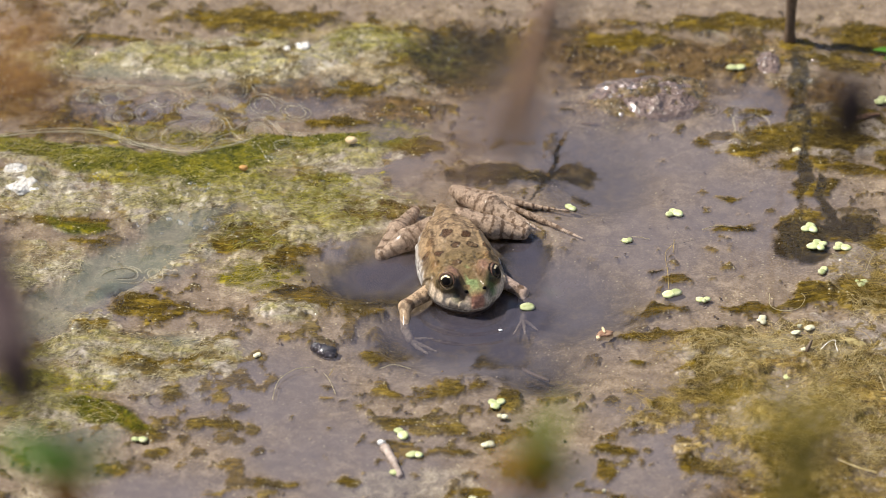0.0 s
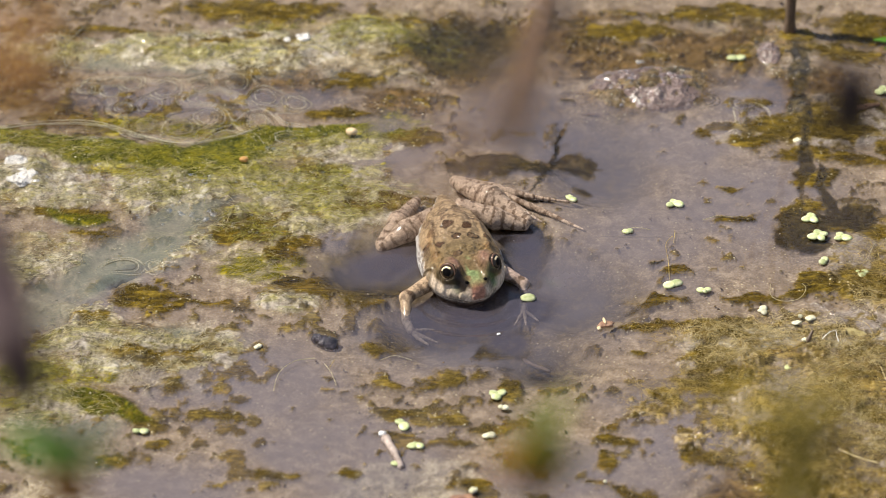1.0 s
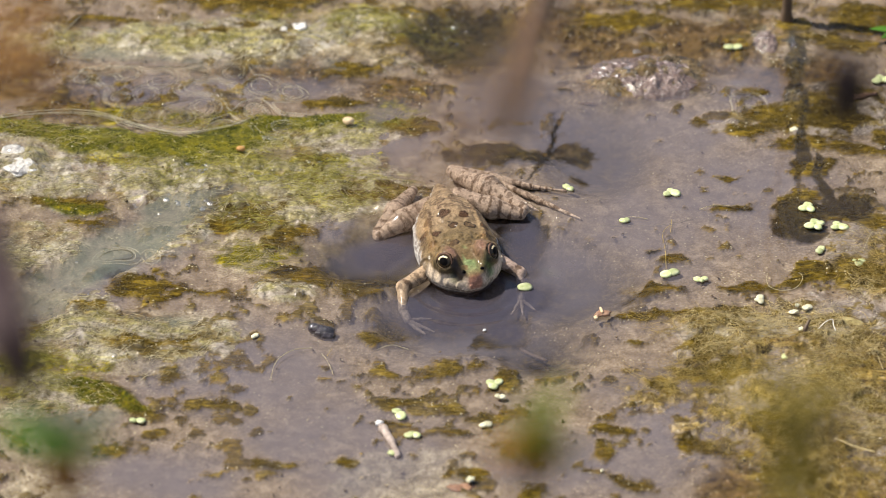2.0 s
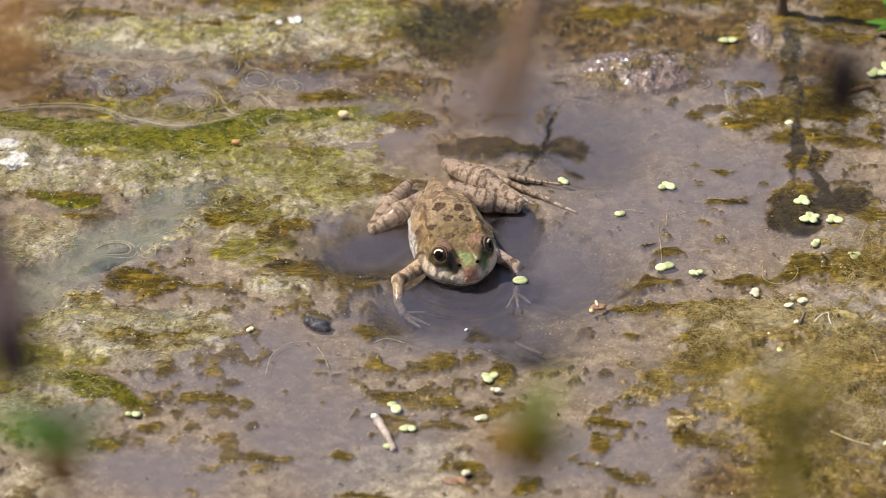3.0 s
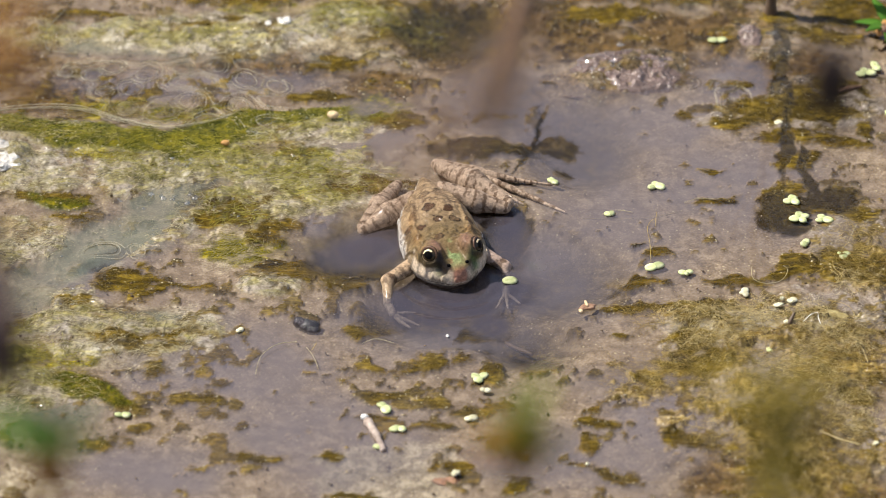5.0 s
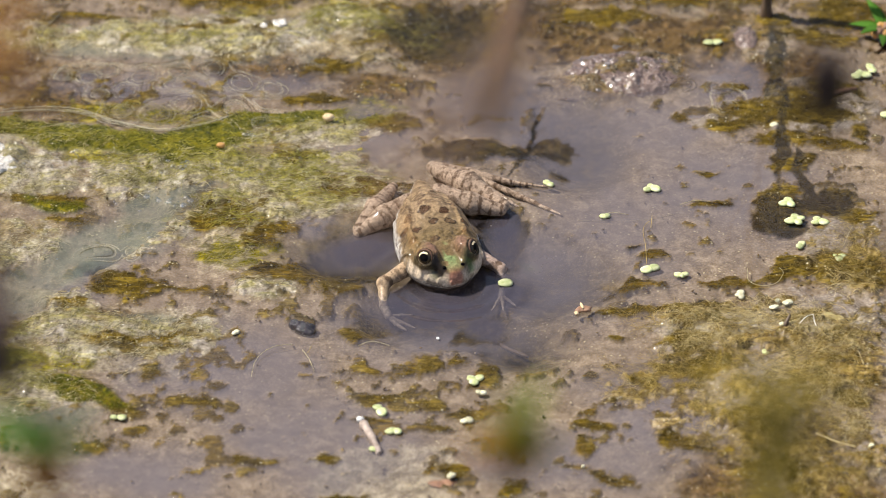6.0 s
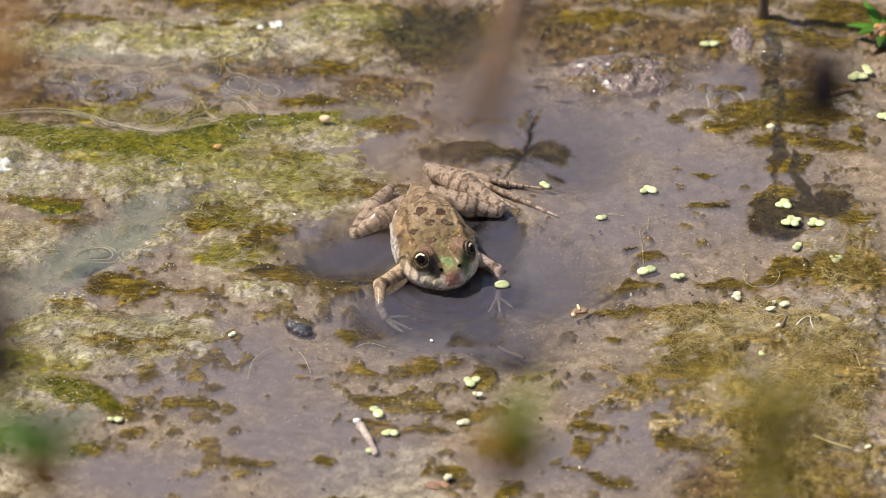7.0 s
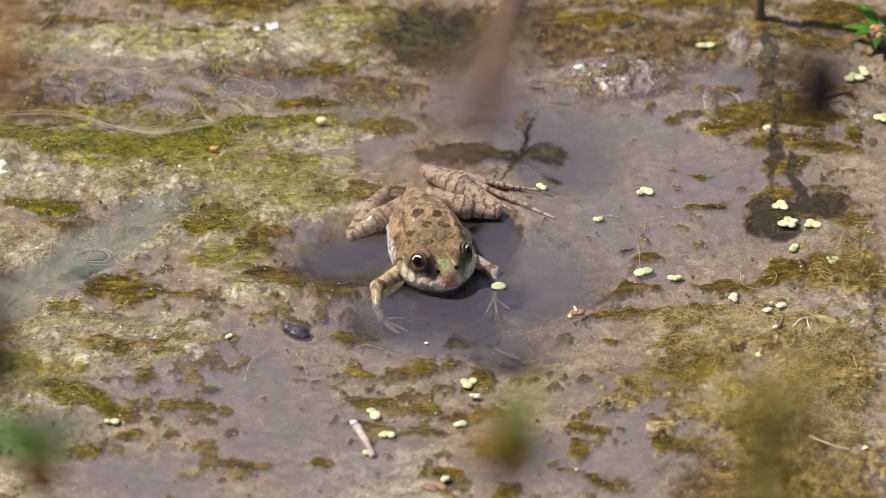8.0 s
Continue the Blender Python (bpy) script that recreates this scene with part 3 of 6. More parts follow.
BARK = plain_material("wet_twig", (0.05, 0.032, 0.02), (0.16, 0.11, 0.075), 700, 0.5)
PALE_BARK = plain_material("bleached_twig", (0.17, 0.125, 0.105), (0.46, 0.38, 0.33), 900, 0.6)
HUSK = plain_material("seed_husk", (0.17, 0.08, 0.045), (0.42, 0.26, 0.17), 900, 0.5)
SEED = plain_material("seed", (0.50, 0.36, 0.20), (0.68, 0.54, 0.34), 900, 0.45)
ORANGE_SEED = plain_material("orange_seed", (0.45, 0.22, 0.06), (0.62, 0.36, 0.13), 900, 0.45)
SNAIL = plain_material("snail_shell", (0.012, 0.009, 0.012), (0.085, 0.065, 0.075), 700, 0.2, 0.6, 1.0, 0.002, coat=0.9)
STONE = plain_material("muddy_stone", (0.10, 0.062, 0.048), (0.26, 0.18, 0.145), 420, 0.16, 0.8, 1.0, 0.0035, coat=1.0)
# near-white silt colour that stands in for bright sun glints
GLINT_LUMP = plain_material("pale_glint_lump", (0.50, 0.47, 0.42), (0.80, 0.77, 0.72), 420, 0.15, 0.8, 1.0, 0.0035, coat=1.0)
LEAF = plain_material("grass_leaf", (0.030, 0.090, 0.008), (0.075, 0.18, 0.018), 300, 0.7, 0.15)
LEAF_OLIVE = plain_material("olive_leaf", (0.16, 0.12, 0.010), (0.30, 0.22, 0.02), 300, 0.5)
LEAF_DRY = plain_material("dry_leaf", (0.20, 0.085, 0.02), (0.42, 0.20, 0.05), 260, 0.6)
LEAF_MOSS = plain_material("moss_green_leaf", (0.08, 0.10, 0.008), (0.16, 0.19, 0.02), 300, 0.7, 0.15)
BUD = plain_material("withered_bud", (0.16, 0.062, 0.008), (0.34, 0.145, 0.02), 260, 0.7, 0.15)
STEM = plain_material("brown_stem", (0.022, 0.011, 0.011), (0.06, 0.033, 0.033), 400, 0.6)
STEM_HAZE = plain_material("dry_stem", (0.17, 0.095, 0.058), (0.32, 0.19, 0.12), 400, 0.6)
SPECK = plain_material("white_speck", (0.75, 0.75, 0.72), (0.85, 0.85, 0.82), 900, 0.4)
GRAIN_PALE = plain_material("pale_grain", (0.30, 0.25, 0.17), (0.56, 0.50, 0.38), 900, 0.35, 0.5, 0.3, per_island=True)
GRAIN_DARK = plain_material("brown_crumb", (0.035, 0.022, 0.008), (0.15, 0.095, 0.035), 900, 0.4, 0.4, 0.3, per_island=True)
RIM = plain_material("film_rim", (0.28, 0.25, 0.16), (0.46, 0.42, 0.30), 300, 0.1, 0.8, 0.0, coat=1.0)
EYE_BLACK = plain_material("pupil_black", (0.003, 0.003, 0.003), (0.006, 0.005, 0.005), 900, 0.25, 0.06, 0.0)
EYE_DARK = plain_material("eye_dark", (0.015, 0.010, 0.005), (0.06, 0.04, 0.018), 1500, 0.15, 0.4, 0.05, coat=0.4)
EYE_BRONZE = plain_material("iris_bronze", (0.016, 0.010, 0.005), (0.06, 0.04, 0.018), 1800, 0.2, 0.4, 0.1, coat=0.4)
EYE_GOLD = plain_material("iris_gold", (0.56, 0.44, 0.24), (0.80, 0.70, 0.48), 1800, 0.2, 0.4, 0.1, coat=0.4)


# ---- mesh makers ----
def mesh_of(name, verts, faces, mat, flat=False):
    me = bpy.data.meshes.new(name)
    verts = np.asarray(verts, dtype=np.float32)
    if isinstance(faces, np.ndarray):
        k = faces.shape[1]
        me.vertices.add(len(verts))
        me.vertices.foreach_set("co", verts.ravel())
        me.loops.add(faces.size)
        me.loops.foreach_set("vertex_index", faces.ravel().astype(np.int32))
        me.polygons.add(len(faces))
        me.polygons.foreach_set("loop_start", np.arange(0, faces.size, k, dtype=np.int32))
        me.polygons.foreach_set("loop_total", np.full(len(faces), k, dtype=np.int32))
        me.update(calc_edges=True)
    else:
        me.from_pydata(verts.tolist(), [], faces)
    me.validate()
    if not flat:
        me.polygons.foreach_set("use_smooth", np.ones(len(me.polygons), dtype=bool))
    me.materials.append(mat)
    return me


def colours(me, name, rgb):
    a = me.color_attributes.new(name, "FLOAT_COLOR", "POINT")
    a.data.foreach_set("color", np.c_[rgb, np.ones(len(rgb))].astype(np.float32).ravel())


def part(name, me, parent, label=""):
    ob = new(name, me)
    ob.parent = parent
    return tagged(ob, label) if label else ob


def thing(name, label, category, m, me=None, group="", kind=""):
    ob = new(name, me)
    ob.matrix_basis = m
    return tagged(ob, label, category, group, kind)


def tube_arrays(points, radii, sides=6):
    """Vertices and faces of a tapered tube along points, with closed ends."""
    pts = [Vector(p) for p in points]
    verts, faces = [], []
    side = Vector((0.31, 0.17, 0.93))
    for i, p in enumerate(pts):
        way = (pts[min(i + 1, len(pts) - 1)] - pts[max(i - 1, 0)]).normalized()
        a = way.cross(side).normalized()
        b = way.cross(a)
        for k in range(sides):
            w = 2 * math.pi * k / sides
            verts.append(p + (a * math.cos(w) + b * math.sin(w)) * radii[i])
    for i in range(len(pts) - 1):
        for k in range(sides):
            q = (k + 1) % sides
            faces.append((i * sides + k, i * sides + q, (i + 1) * sides + q, (i + 1) * sides + k))
    faces.append(tuple(range(sides - 1, -1, -1)))
    faces.append(tuple(range((len(pts) - 1) * sides, len(pts) * sides)))
    return verts, faces


def tube(name, points, radii, mat, sides=6):
    v, f = tube_arrays(points, radii, sides)
    return mesh_of(name, v, f, mat)


def bent(points, n):
    """n points on a smooth curve through the given ones."""
    p = np.array(points, dtype=float)
    t = np.linspace(0, len(p) - 1, n)
    out = []
    for s in t:
        i = min(int(s), len(p) - 2)
        u = s - i
        a, b, c, d = p[max(i - 1, 0)], p[i], p[i + 1], p[min(i + 2, len(p) - 1)]
        out.append(0.5 * (2 * b + (c - a) * u + (2 * a - 5 * b + 4 * c - d) * u * u + (3 * b - a - 3 * c + d) * u ** 3))
    return out


def blob_mesh(name, rx, ry, rz, mat, seed, rough=0.2, rings=12, sides=18, cut=None):
    """An uneven rounded lump, for seeds, stones and husks."""
    rnd = random.Random(seed)
    off = Vector((rnd.uniform(-9, 9), rnd.uniform(-9, 9), rnd.uniform(-9, 9)))
    bm = bmesh.new()
    bmesh.ops.create_uvsphere(bm, u_segments=sides, v_segments=rings, radius=1)
    for v in bm.verts:
        n = v.co.copy()
        k = 1 + rough * noise.noise(n * 1.3 + off) + rough * 0.5 * noise.noise(n * 3.1 + off)
        v.co = Vector((n.x * rx, n.y * ry, n.z * rz)) * k
        if cut is not None:
            v.co.z = max(v.co.z, cut)
    me = bpy.data.meshes.new(name)
    bm.to_mesh(me)
    bm.free()
    me.polygons.foreach_set("use_smooth", np.ones(len(me.polygons), dtype=bool))
    me.materials.append(mat)
    return me


def blade_mesh(name, length, width, mat, bend=0.3, thick=0.0003, n=12, pointed=1.0):
    """A leaf blade with a mid fold and thickness, growing along +y from the origin."""
    verts, faces = [], []
    for i in range(n + 1):
        t = i / n
        w = width * 0.5 * (math.sin(math.pi * min(1, 0.12 + 0.88 * t)) ** 0.8) * (1 - pointed * 0.25 * t)
        y, z = length * (t - 0.15 * bend * t * t), -bend * length * t * t * 0.5
        for x, dz in ((-w, 0.18 * w), (0, 0), (w, 0.18 * w)):
            verts.append((x, y, z + dz))
        for x, dz in ((-w, 0.18 * w), (0, 0), (w, 0.18 * w)):
            verts.append((x, y, z + dz - thick))
    for i in range(n):
        a, b = i * 6, i * 6 + 6
        for k in (0, 1):
            faces.append((a + k, a + k + 1, b + k + 1, b + k))
            faces.append((a + 3 + k, b + 3 + k, b + 4 + k, a + 4 + k))
        faces.append((a, b, b + 3, a + 3))
        faces.append((a + 2, a + 5, b + 5, b + 2))
    faces.append((0, 3, 4, 1)), faces.append((1, 4, 5, 2))
    e = n * 6
    faces.append((e, e + 1, e + 4, e + 3)), faces.append((e + 1, e + 2, e + 5, e + 4))
    return mesh_of(name, verts, faces, mat)


def surface_nets(field, lo, hi, step):
    """Vertices and quads of the surface field(X, Y, Z) = 0 in a box."""
    ax = [np.arange(a, b + step, step) for a, b in zip(lo, hi)]
    v = field(*np.meshgrid(*ax, indexing="ij", sparse=False))
    nx, ny, nz = v.shape
    total, count = np.zeros((nx - 1, ny - 1, nz - 1, 3)), np.zeros((nx - 1, ny - 1, nz - 1))
    crossings = []
    for axis in range(3):
        a = np.moveaxis(v, axis, 0)
        s0, s1 = a[:-1] < 0, a[1:] < 0
        e = np.argwhere(s0 != s1)
        p0, p1 = a[:-1][tuple(e.T)], a[1:][tuple(e.T)]
        t = p0 / (p0 - p1)
        others = [k for k in range(3) if k != axis]
        idx = np.zeros((len(e), 3), dtype=int)
        idx[:, axis], idx[:, others[0]], idx[:, others[1]] = e[:, 0], e[:, 1], e[:, 2]
        lim = np.array([nx, ny, nz])
        ok = np.all((idx[:, others] > 0) & (idx[:, others] < lim[others] - 1), axis=1)
        idx, t, flip = idx[ok], t[ok], p0[ok] < 0
        pos = idx.astype(float)
        pos[:, axis] += t
        cells = []
        for da, db in ((-1, -1), (0, -1), (0, 0), (-1, 0)):
            c = idx.copy()
            c[:, others[0]] += da
            c[:, others[1]] += db
            np.add.at(total, tuple(c.T), pos)
            np.add.at(count, tuple(c.T), 1)
            cells.append(c)
        crossings.append((cells, flip if axis != 1 else ~flip))
    live = np.argwhere(count > 0)
    number = np.full(count.shape, -1)
    number[tuple(live.T)] = np.arange(len(live))
    verts = total[tuple(live.T)] / count[tuple(live.T)][:, None] * step + np.array(lo)
    quads = []
    for cells, flip in crossings:
        q = np.stack([number[tuple(c.T)] for c in cells], axis=1)
        q[~flip] = q[~flip][:, ::-1]
        quads.append(q)
    return verts, np.concatenate(quads)


def join_soft(a, b, k):
    h = np.clip(0.5 + 0.5 * (b - a) / k, 0, 1)
    return b * (1 - h) + a * h - k * h * (1 - h)


def bead(x, y, z, c, r):
    """Distance to an ellipsoid, near enough."""
    q = np.sqrt(((x - c[0]) / r[0]) ** 2 + ((y - c[1]) / r[1]) ** 2 + ((z - c[2]) / r[2]) ** 2)
    return (q - 1) * min(r)


def rod(x, y, z, a, b, ra, rb):
    """Distance to a rod with a radius at each end."""
    d = [b[i] - a[i] for i in range(3)]
    t = np.clip(((x - a[0]) * d[0] + (y - a[1]) * d[1] + (z - a[2]) * d[2]) / sum(k * k for k in d), 0, 1)
    return np.sqrt((x - a[0] - t * d[0]) ** 2 + (y - a[1] - t * d[1]) ** 2 + (z - a[2] - t * d[2]) ** 2) - (ra + (rb - ra) * t)


# ---- ground and water ----
def axis_steps(fine_lo, fine_hi, step, reach):
    mid = list(np.arange(fine_lo, fine_hi + step / 2, step))
    s, up = step, []
    while (up[-1] if up else fine_hi) < reach:
        s *= 1.2
        up.append((up[-1] if up else fine_hi) + s)
    s, down = step, []
    while (down[-1] if down else fine_lo) > -reach:
        s *= 1.2
        down.append((down[-1] if down else fine_lo) - s)
    return np.array(down[::-1] + mid + up)


def grid_faces(nx, ny):
    i = np.arange((nx - 1) * (ny - 1))
    r, c = i // (nx - 1), i % (nx - 1)
    a = r * nx + c
    return np.stack([a, a + 1, a + nx + 1, a + nx], axis=1)


def build_ground():
    gx, gy = axis_steps(-152, 152, 0.42, 300000), axis_steps(-150, 165, 0.6, 300000)
    x, y = np.meshgrid(gx, gy)
    x, y = x.ravel(), y.ravel()
    z = bed_zones(x, y)
    h = bed_height(x, y, z)
    me = mesh_of("ground", np.c_[x, y, h] / 1000, grid_faces(len(gx), len(gy)), BED)
    colours(me, "zones", np.c_[z["green"], z["olive"], z["pale"]])
    colours(me, "state", np.c_[smooth(-0.7, 0.4, h), z["channel"], z["mound"] * smooth(40, -20, x) * (1 - z["olive"])])
    colours(me, "beyond", np.c_[z["beyond"], z["beyond"], z["beyond"]])
    colours(me, "more_zones", np.c_[z["rust"], z["mat"], z["ooze_shade"]])
    return thing("ground", "pond bed of beige silt with olive and green algae", "ground", pose(0, 0, 0), me, kind="structure")


def film_material(name, share):
    """The clear skin of a gas bubble lying on the water, and of the added glint beads."""
    m = bpy.data.materials.new(name)
    m.use_nodes = True
    nt = m.node_tree
    nt.nodes.clear()
    out = nt.nodes.new("ShaderNodeOutputMaterial")
    clear, gloss, mix = (nt.nodes.new("ShaderNode" + k) for k in ("BsdfTransparent", "BsdfGlossy", "MixShader"))
    clear.inputs[0].default_value = (0.97, 0.965, 0.95, 1)
    gloss.inputs["Roughness"].default_value = 0.13
    mix.inputs[0].default_value = share
    nt.links.new(clear.outputs[0], mix.inputs[1])
    nt.links.new(gloss.outputs[0], mix.inputs[2])
    nt.links.new(mix.outputs[0], out.inputs[0])
    return m


FILM, FILM_THIN = film_material("glint_bead", 0.22), film_material("water_film", 0.03)
RINGS = [
    (-104.9, 94.1, 3.2),
    (-99.0, 98.0, 3.6),
    (-88.4, 95.4, 4.6),
    (-93.2, 86.2, 4.0),
    (-74.7, 79.0, 4.2),
    (-83.1, 73.7, 5.0),
    (-93.5, 75.2, 3.0),
    (-66.8, 98.9, 3.5),
    (-57.9, 91.0, 4.5),
    (-48.3, 87.2, 4.0),
    (-78.1, 97.3, 3.0),
    (-100.9, 84.6, 2.5),
    (-59.2, 76.8, 3.6),
    (-113.6, 95.7, 3.0),
    (-50.3, 67.4, 4.0),
    (-14.6, 100.5, 4.5),
    (89.3, 87.8, 4.0),
    (90.5, 76.8, 3.0),
    (80.7, 129.8, 4.0),
]


def build_water():
    gx, gy = axis_steps(-150, 150, 0.8, 1600), axis_steps(-150, 160, 1.0, 1600)
    x, y = np.meshgrid(gx, gy)
    x, y = x.ravel(), y.ravel()
    h = 0.25 * (fbm(x, y, 40, 3, 7) - 0.5)
    # swollen rings of trapped gas under the skin of the water
    for cx, cy, r in RINGS:
        q = np.hypot(x - cx, (y - cy) * 0.8) / r
        h = h + 0.45 * np.exp(-q * q * 1.5) - 0.3 * np.exp(-((q - 1.5) / 0.3) ** 2)
    # it climbs against the frog, with a few still ripples under the chin
    q = np.hypot((x - 5.0) * 0.9, y + 15.0)
    h = h + 0.20 * np.sin(q * 1.3) * np.exp(-((q - 15) / 9) ** 2)
    zone = bed_zones(x, y)
    depth = np.clip(-bed_height(x, y, zone), 0, 50)
    me = mesh_of("water", np.c_[x, y, h] / 1000, grid_faces(len(gx), len(gy)), WATER)
    # clouds of stirred-up silt hang in the water; one also paints the reed's dark blur
    haze = patches(x, y, HAZE, 0.9, 30, 95, 0.9, 4) * (depth > 0)
    murk = np.maximum(0.5 * (1 - np.exp(-np.maximum(depth - 1.5, 0) / 4.0)), 0.74 * haze)
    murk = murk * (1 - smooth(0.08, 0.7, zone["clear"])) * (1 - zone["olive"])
    # milky film with the sky's sheen put into its colour
    milk_sheen = patches(x, y, MILK_SHEEN, 1.3, 16, 97, 0.8, 4) * (depth > 0)
    # darker water by the frog: its shade and reflection put into the colour
    dark = patches(x, y, DEEP_AND_SHADE, 0.6, 16, 98, 0.8, 4) * (depth > 0.3)
    murk = np.maximum.reduce([murk, 0.55 * milk_sheen, 0.92 * dark])
    colours(me, "depth", np.c_[murk, milk_sheen, dark])
    ob = thing("water", "shallow murky pond water with faint ripples", "water", pose(0, 0, 0), me, kind="structure")
    ob.visible_shadow = False
    return ob


build_ground()
build_water()


# ---- the frog (millimetres in its own space; it faces -y, its head turned a little further) ----
FROG_AT = pose(0.002, 0.0, 0.0, 0, 0, 11.6)
HEAD_AT, HEAD_TURN = (-0.95, -6.1), radians(8.0)
EYE_U, EYE_V, EYE_Z = 6.55, -14.0, 9.7
EYE_WAYS = {-1: Vector((-0.60, -0.66, 0.40)).normalized(), 1: Vector((0.70, -0.57, 0.38)).normalized()}
NOSTRIL = (2.8, -18.8)


def head_frame(x, y):
    """Across and along in the frame of the head."""
    c, s = math.cos(HEAD_TURN), math.sin(HEAD_TURN)
    return (x - HEAD_AT[0]) * c + (y - HEAD_AT[1]) * s, -(x - HEAD_AT[0]) * s + (y - HEAD_AT[1]) * c + HEAD_AT[1]


def from_head(u, v, z):
    c, s = math.cos(HEAD_TURN), math.sin(HEAD_TURN)
    w = v - HEAD_AT[1]
    return Vector((u * c - w * s + HEAD_AT[0], u * s + w * c + HEAD_AT[1], z))


def speckle(x, y, z, size, seed):
    return fbm(x + 0.7 * z, y - 0.4 * z, size, 3, seed)


def nets_part(name, field, lo, hi, step, paint, parent, label=""):
    v, q = surface_nets(field, lo, hi, step)
    me = mesh_of(name, v / 1000, q, SKIN)
    colours(me, "pattern", np.clip(paint(*v.T), 0, 1))
    return part(name, me, parent, label)


def blend(base, colour, w):
    return base * (1 - w[:, None]) + np.array(colour) * w[:, None]


SPOTS = [  # across, along, radius, share of brown inside
    (-2.8, 5.5, 1.75, 1.0),
    (2.9, 4.4, 1.55, 1.0),
    (-1.2, 0.7, 1.35, 0.9),
    (3.8, 0.2, 1.5, 0.6),
    (-6.4, -1.0, 1.25, 1.0),
    (-2.5, -8.0, 1.25, 0.7),
    (-2.9, 13.6, 1.8, 0.3),
    (2.5, 12.4, 1.6, 0.3),
    (2.0, 15.8, 1.2, 0.4),
    (8.2, 0.6, 1.2, 0.9),
    (7.2, -4.2, 1.1, 0.8),
    (-2.2, 20.3, 1.3, 0.4),
    (0.6, 23.8, 0.9, 0.5),
    (-8.0, 5.2, 1.2, 0.8),
    (-9.6, 0.6, 1.2, 0.9),
    (-7.4, 11.0, 1.1, 0.6),
    (6.6, 8.2, 1.3, 0.6),
    (5.0, 18.6, 1.0, 0.6),
    (-3.4, 9.4, 0.8, 0.7),
    (-8.7, -5.6, 1.1, 0.9),
]


def torso_field(x, y, z):
    d = bead(x, y, z, (-0.3, 2.5, 2.6), (11.9, 19.0, 8.3))
    d = join_soft(d, rod(x, y, z, (-0.2, 8, 5.0), (0.3, 26.6, 4.8), 7.0, 2.3), 4)
    # the hump of the pelvis, and the hips
    d = join_soft(d, rod(x, y, z, (0, 12, 8.6), (0.3, 25, 6.4), 1.6, 1.0), 3)
    u, v = head_frame(x, y)
    a = np.abs(u)
    d = join_soft(d, bead(u, v, z, (0, -9.0, 4.0), (11.0, 11.2, 5.6)), 3.5)
    d = join_soft(d, rod(u, v, z, (0, -11.5, 5.2), (0, -17.9, 5.2), 4.8, 2.8), 2.5)
    d = join_soft(d, rod(a, v, z, (8.8, -7.5, 2.9), (1.6, -19.2, 3.3), 2.4, 1.6), 1.6)
    # throat, blown up a little, down to the water
    d = join_soft(d, bead(u, v, z, (0, -10.0, -2.0), (9.0, 6.8, 3.2)), 1.0)
    # ridges from the eyes to the nostrils
    d = join_soft(d, rod(a, v, z, (4.4, -16.0, 8.4), (2.5, -18.9, 6.6), 1.3, 0.95), 1.0)
    d = join_soft(d, bead(a, v, z, (6.0, -13.1, 8.7), (3.6, 4.3, 3.6)), 1.4)
    d = join_soft(d, bead(a, v, z, (4.9, -12.7, 10.6), (1.9, 2.9, 1.6)), 1.0)
    # ear drum
    ear = np.hypot(v + 8.4, z - 5.2)
    d = d + 0.22 * smooth(2.0, 1.5, ear) * (a > 7.5) - 0.25 * np.exp(-((ear - 2.1) / 0.35) ** 2) * (a > 7.5)
    # flat crown between the eyes, mouth, two folds along the back
    d = d + 0.8 * np.exp(-((u / 2.4) ** 2 + ((v + 14.0) / 4.2) ** 2)) * (z > 6)
    lip = 2.1 + 0.04 * (v + 20) - 0.012 * np.maximum(v + 14, 0) ** 2
    d = d + 0.30 * np.exp(-((z - lip) / 0.28) ** 2) * smooth(-6, -9, v)
    fold = np.exp(-((np.abs(x + 0.3) - 8.0 + 0.13 * np.maximum(y, 0)) / 0.9) ** 2) * smooth(-9, -4, y) * smooth(26, 18, y) * (z > 4)
    d = d - 0.60 * fold
    warts = smooth(0.56, 0.72, fbm(x, y, 1.7, 2, 301)) * smooth(2, 4, z)
    grains = smooth(0.52, 0.70, fbm(x, y, 0.95, 1, 303)) * smooth(8.2, 9.4, z) * np.exp(-((v + 7.0) / 3.6) ** 2)
    d = d - 0.26 * warts - 0.36 * grains - 0.25 * (fbm(x, y, 5, 2, 302) - 0.5)
    for s, way in EYE_WAYS.items():
        c = Vector((s * EYE_U, EYE_V, EYE_Z)) + way * 1.1
        d = np.maximum(d, 2.48 - np.sqrt((u - c.x) ** 2 + (v - c.y) ** 2 + (z - c.z) ** 2))
    return d


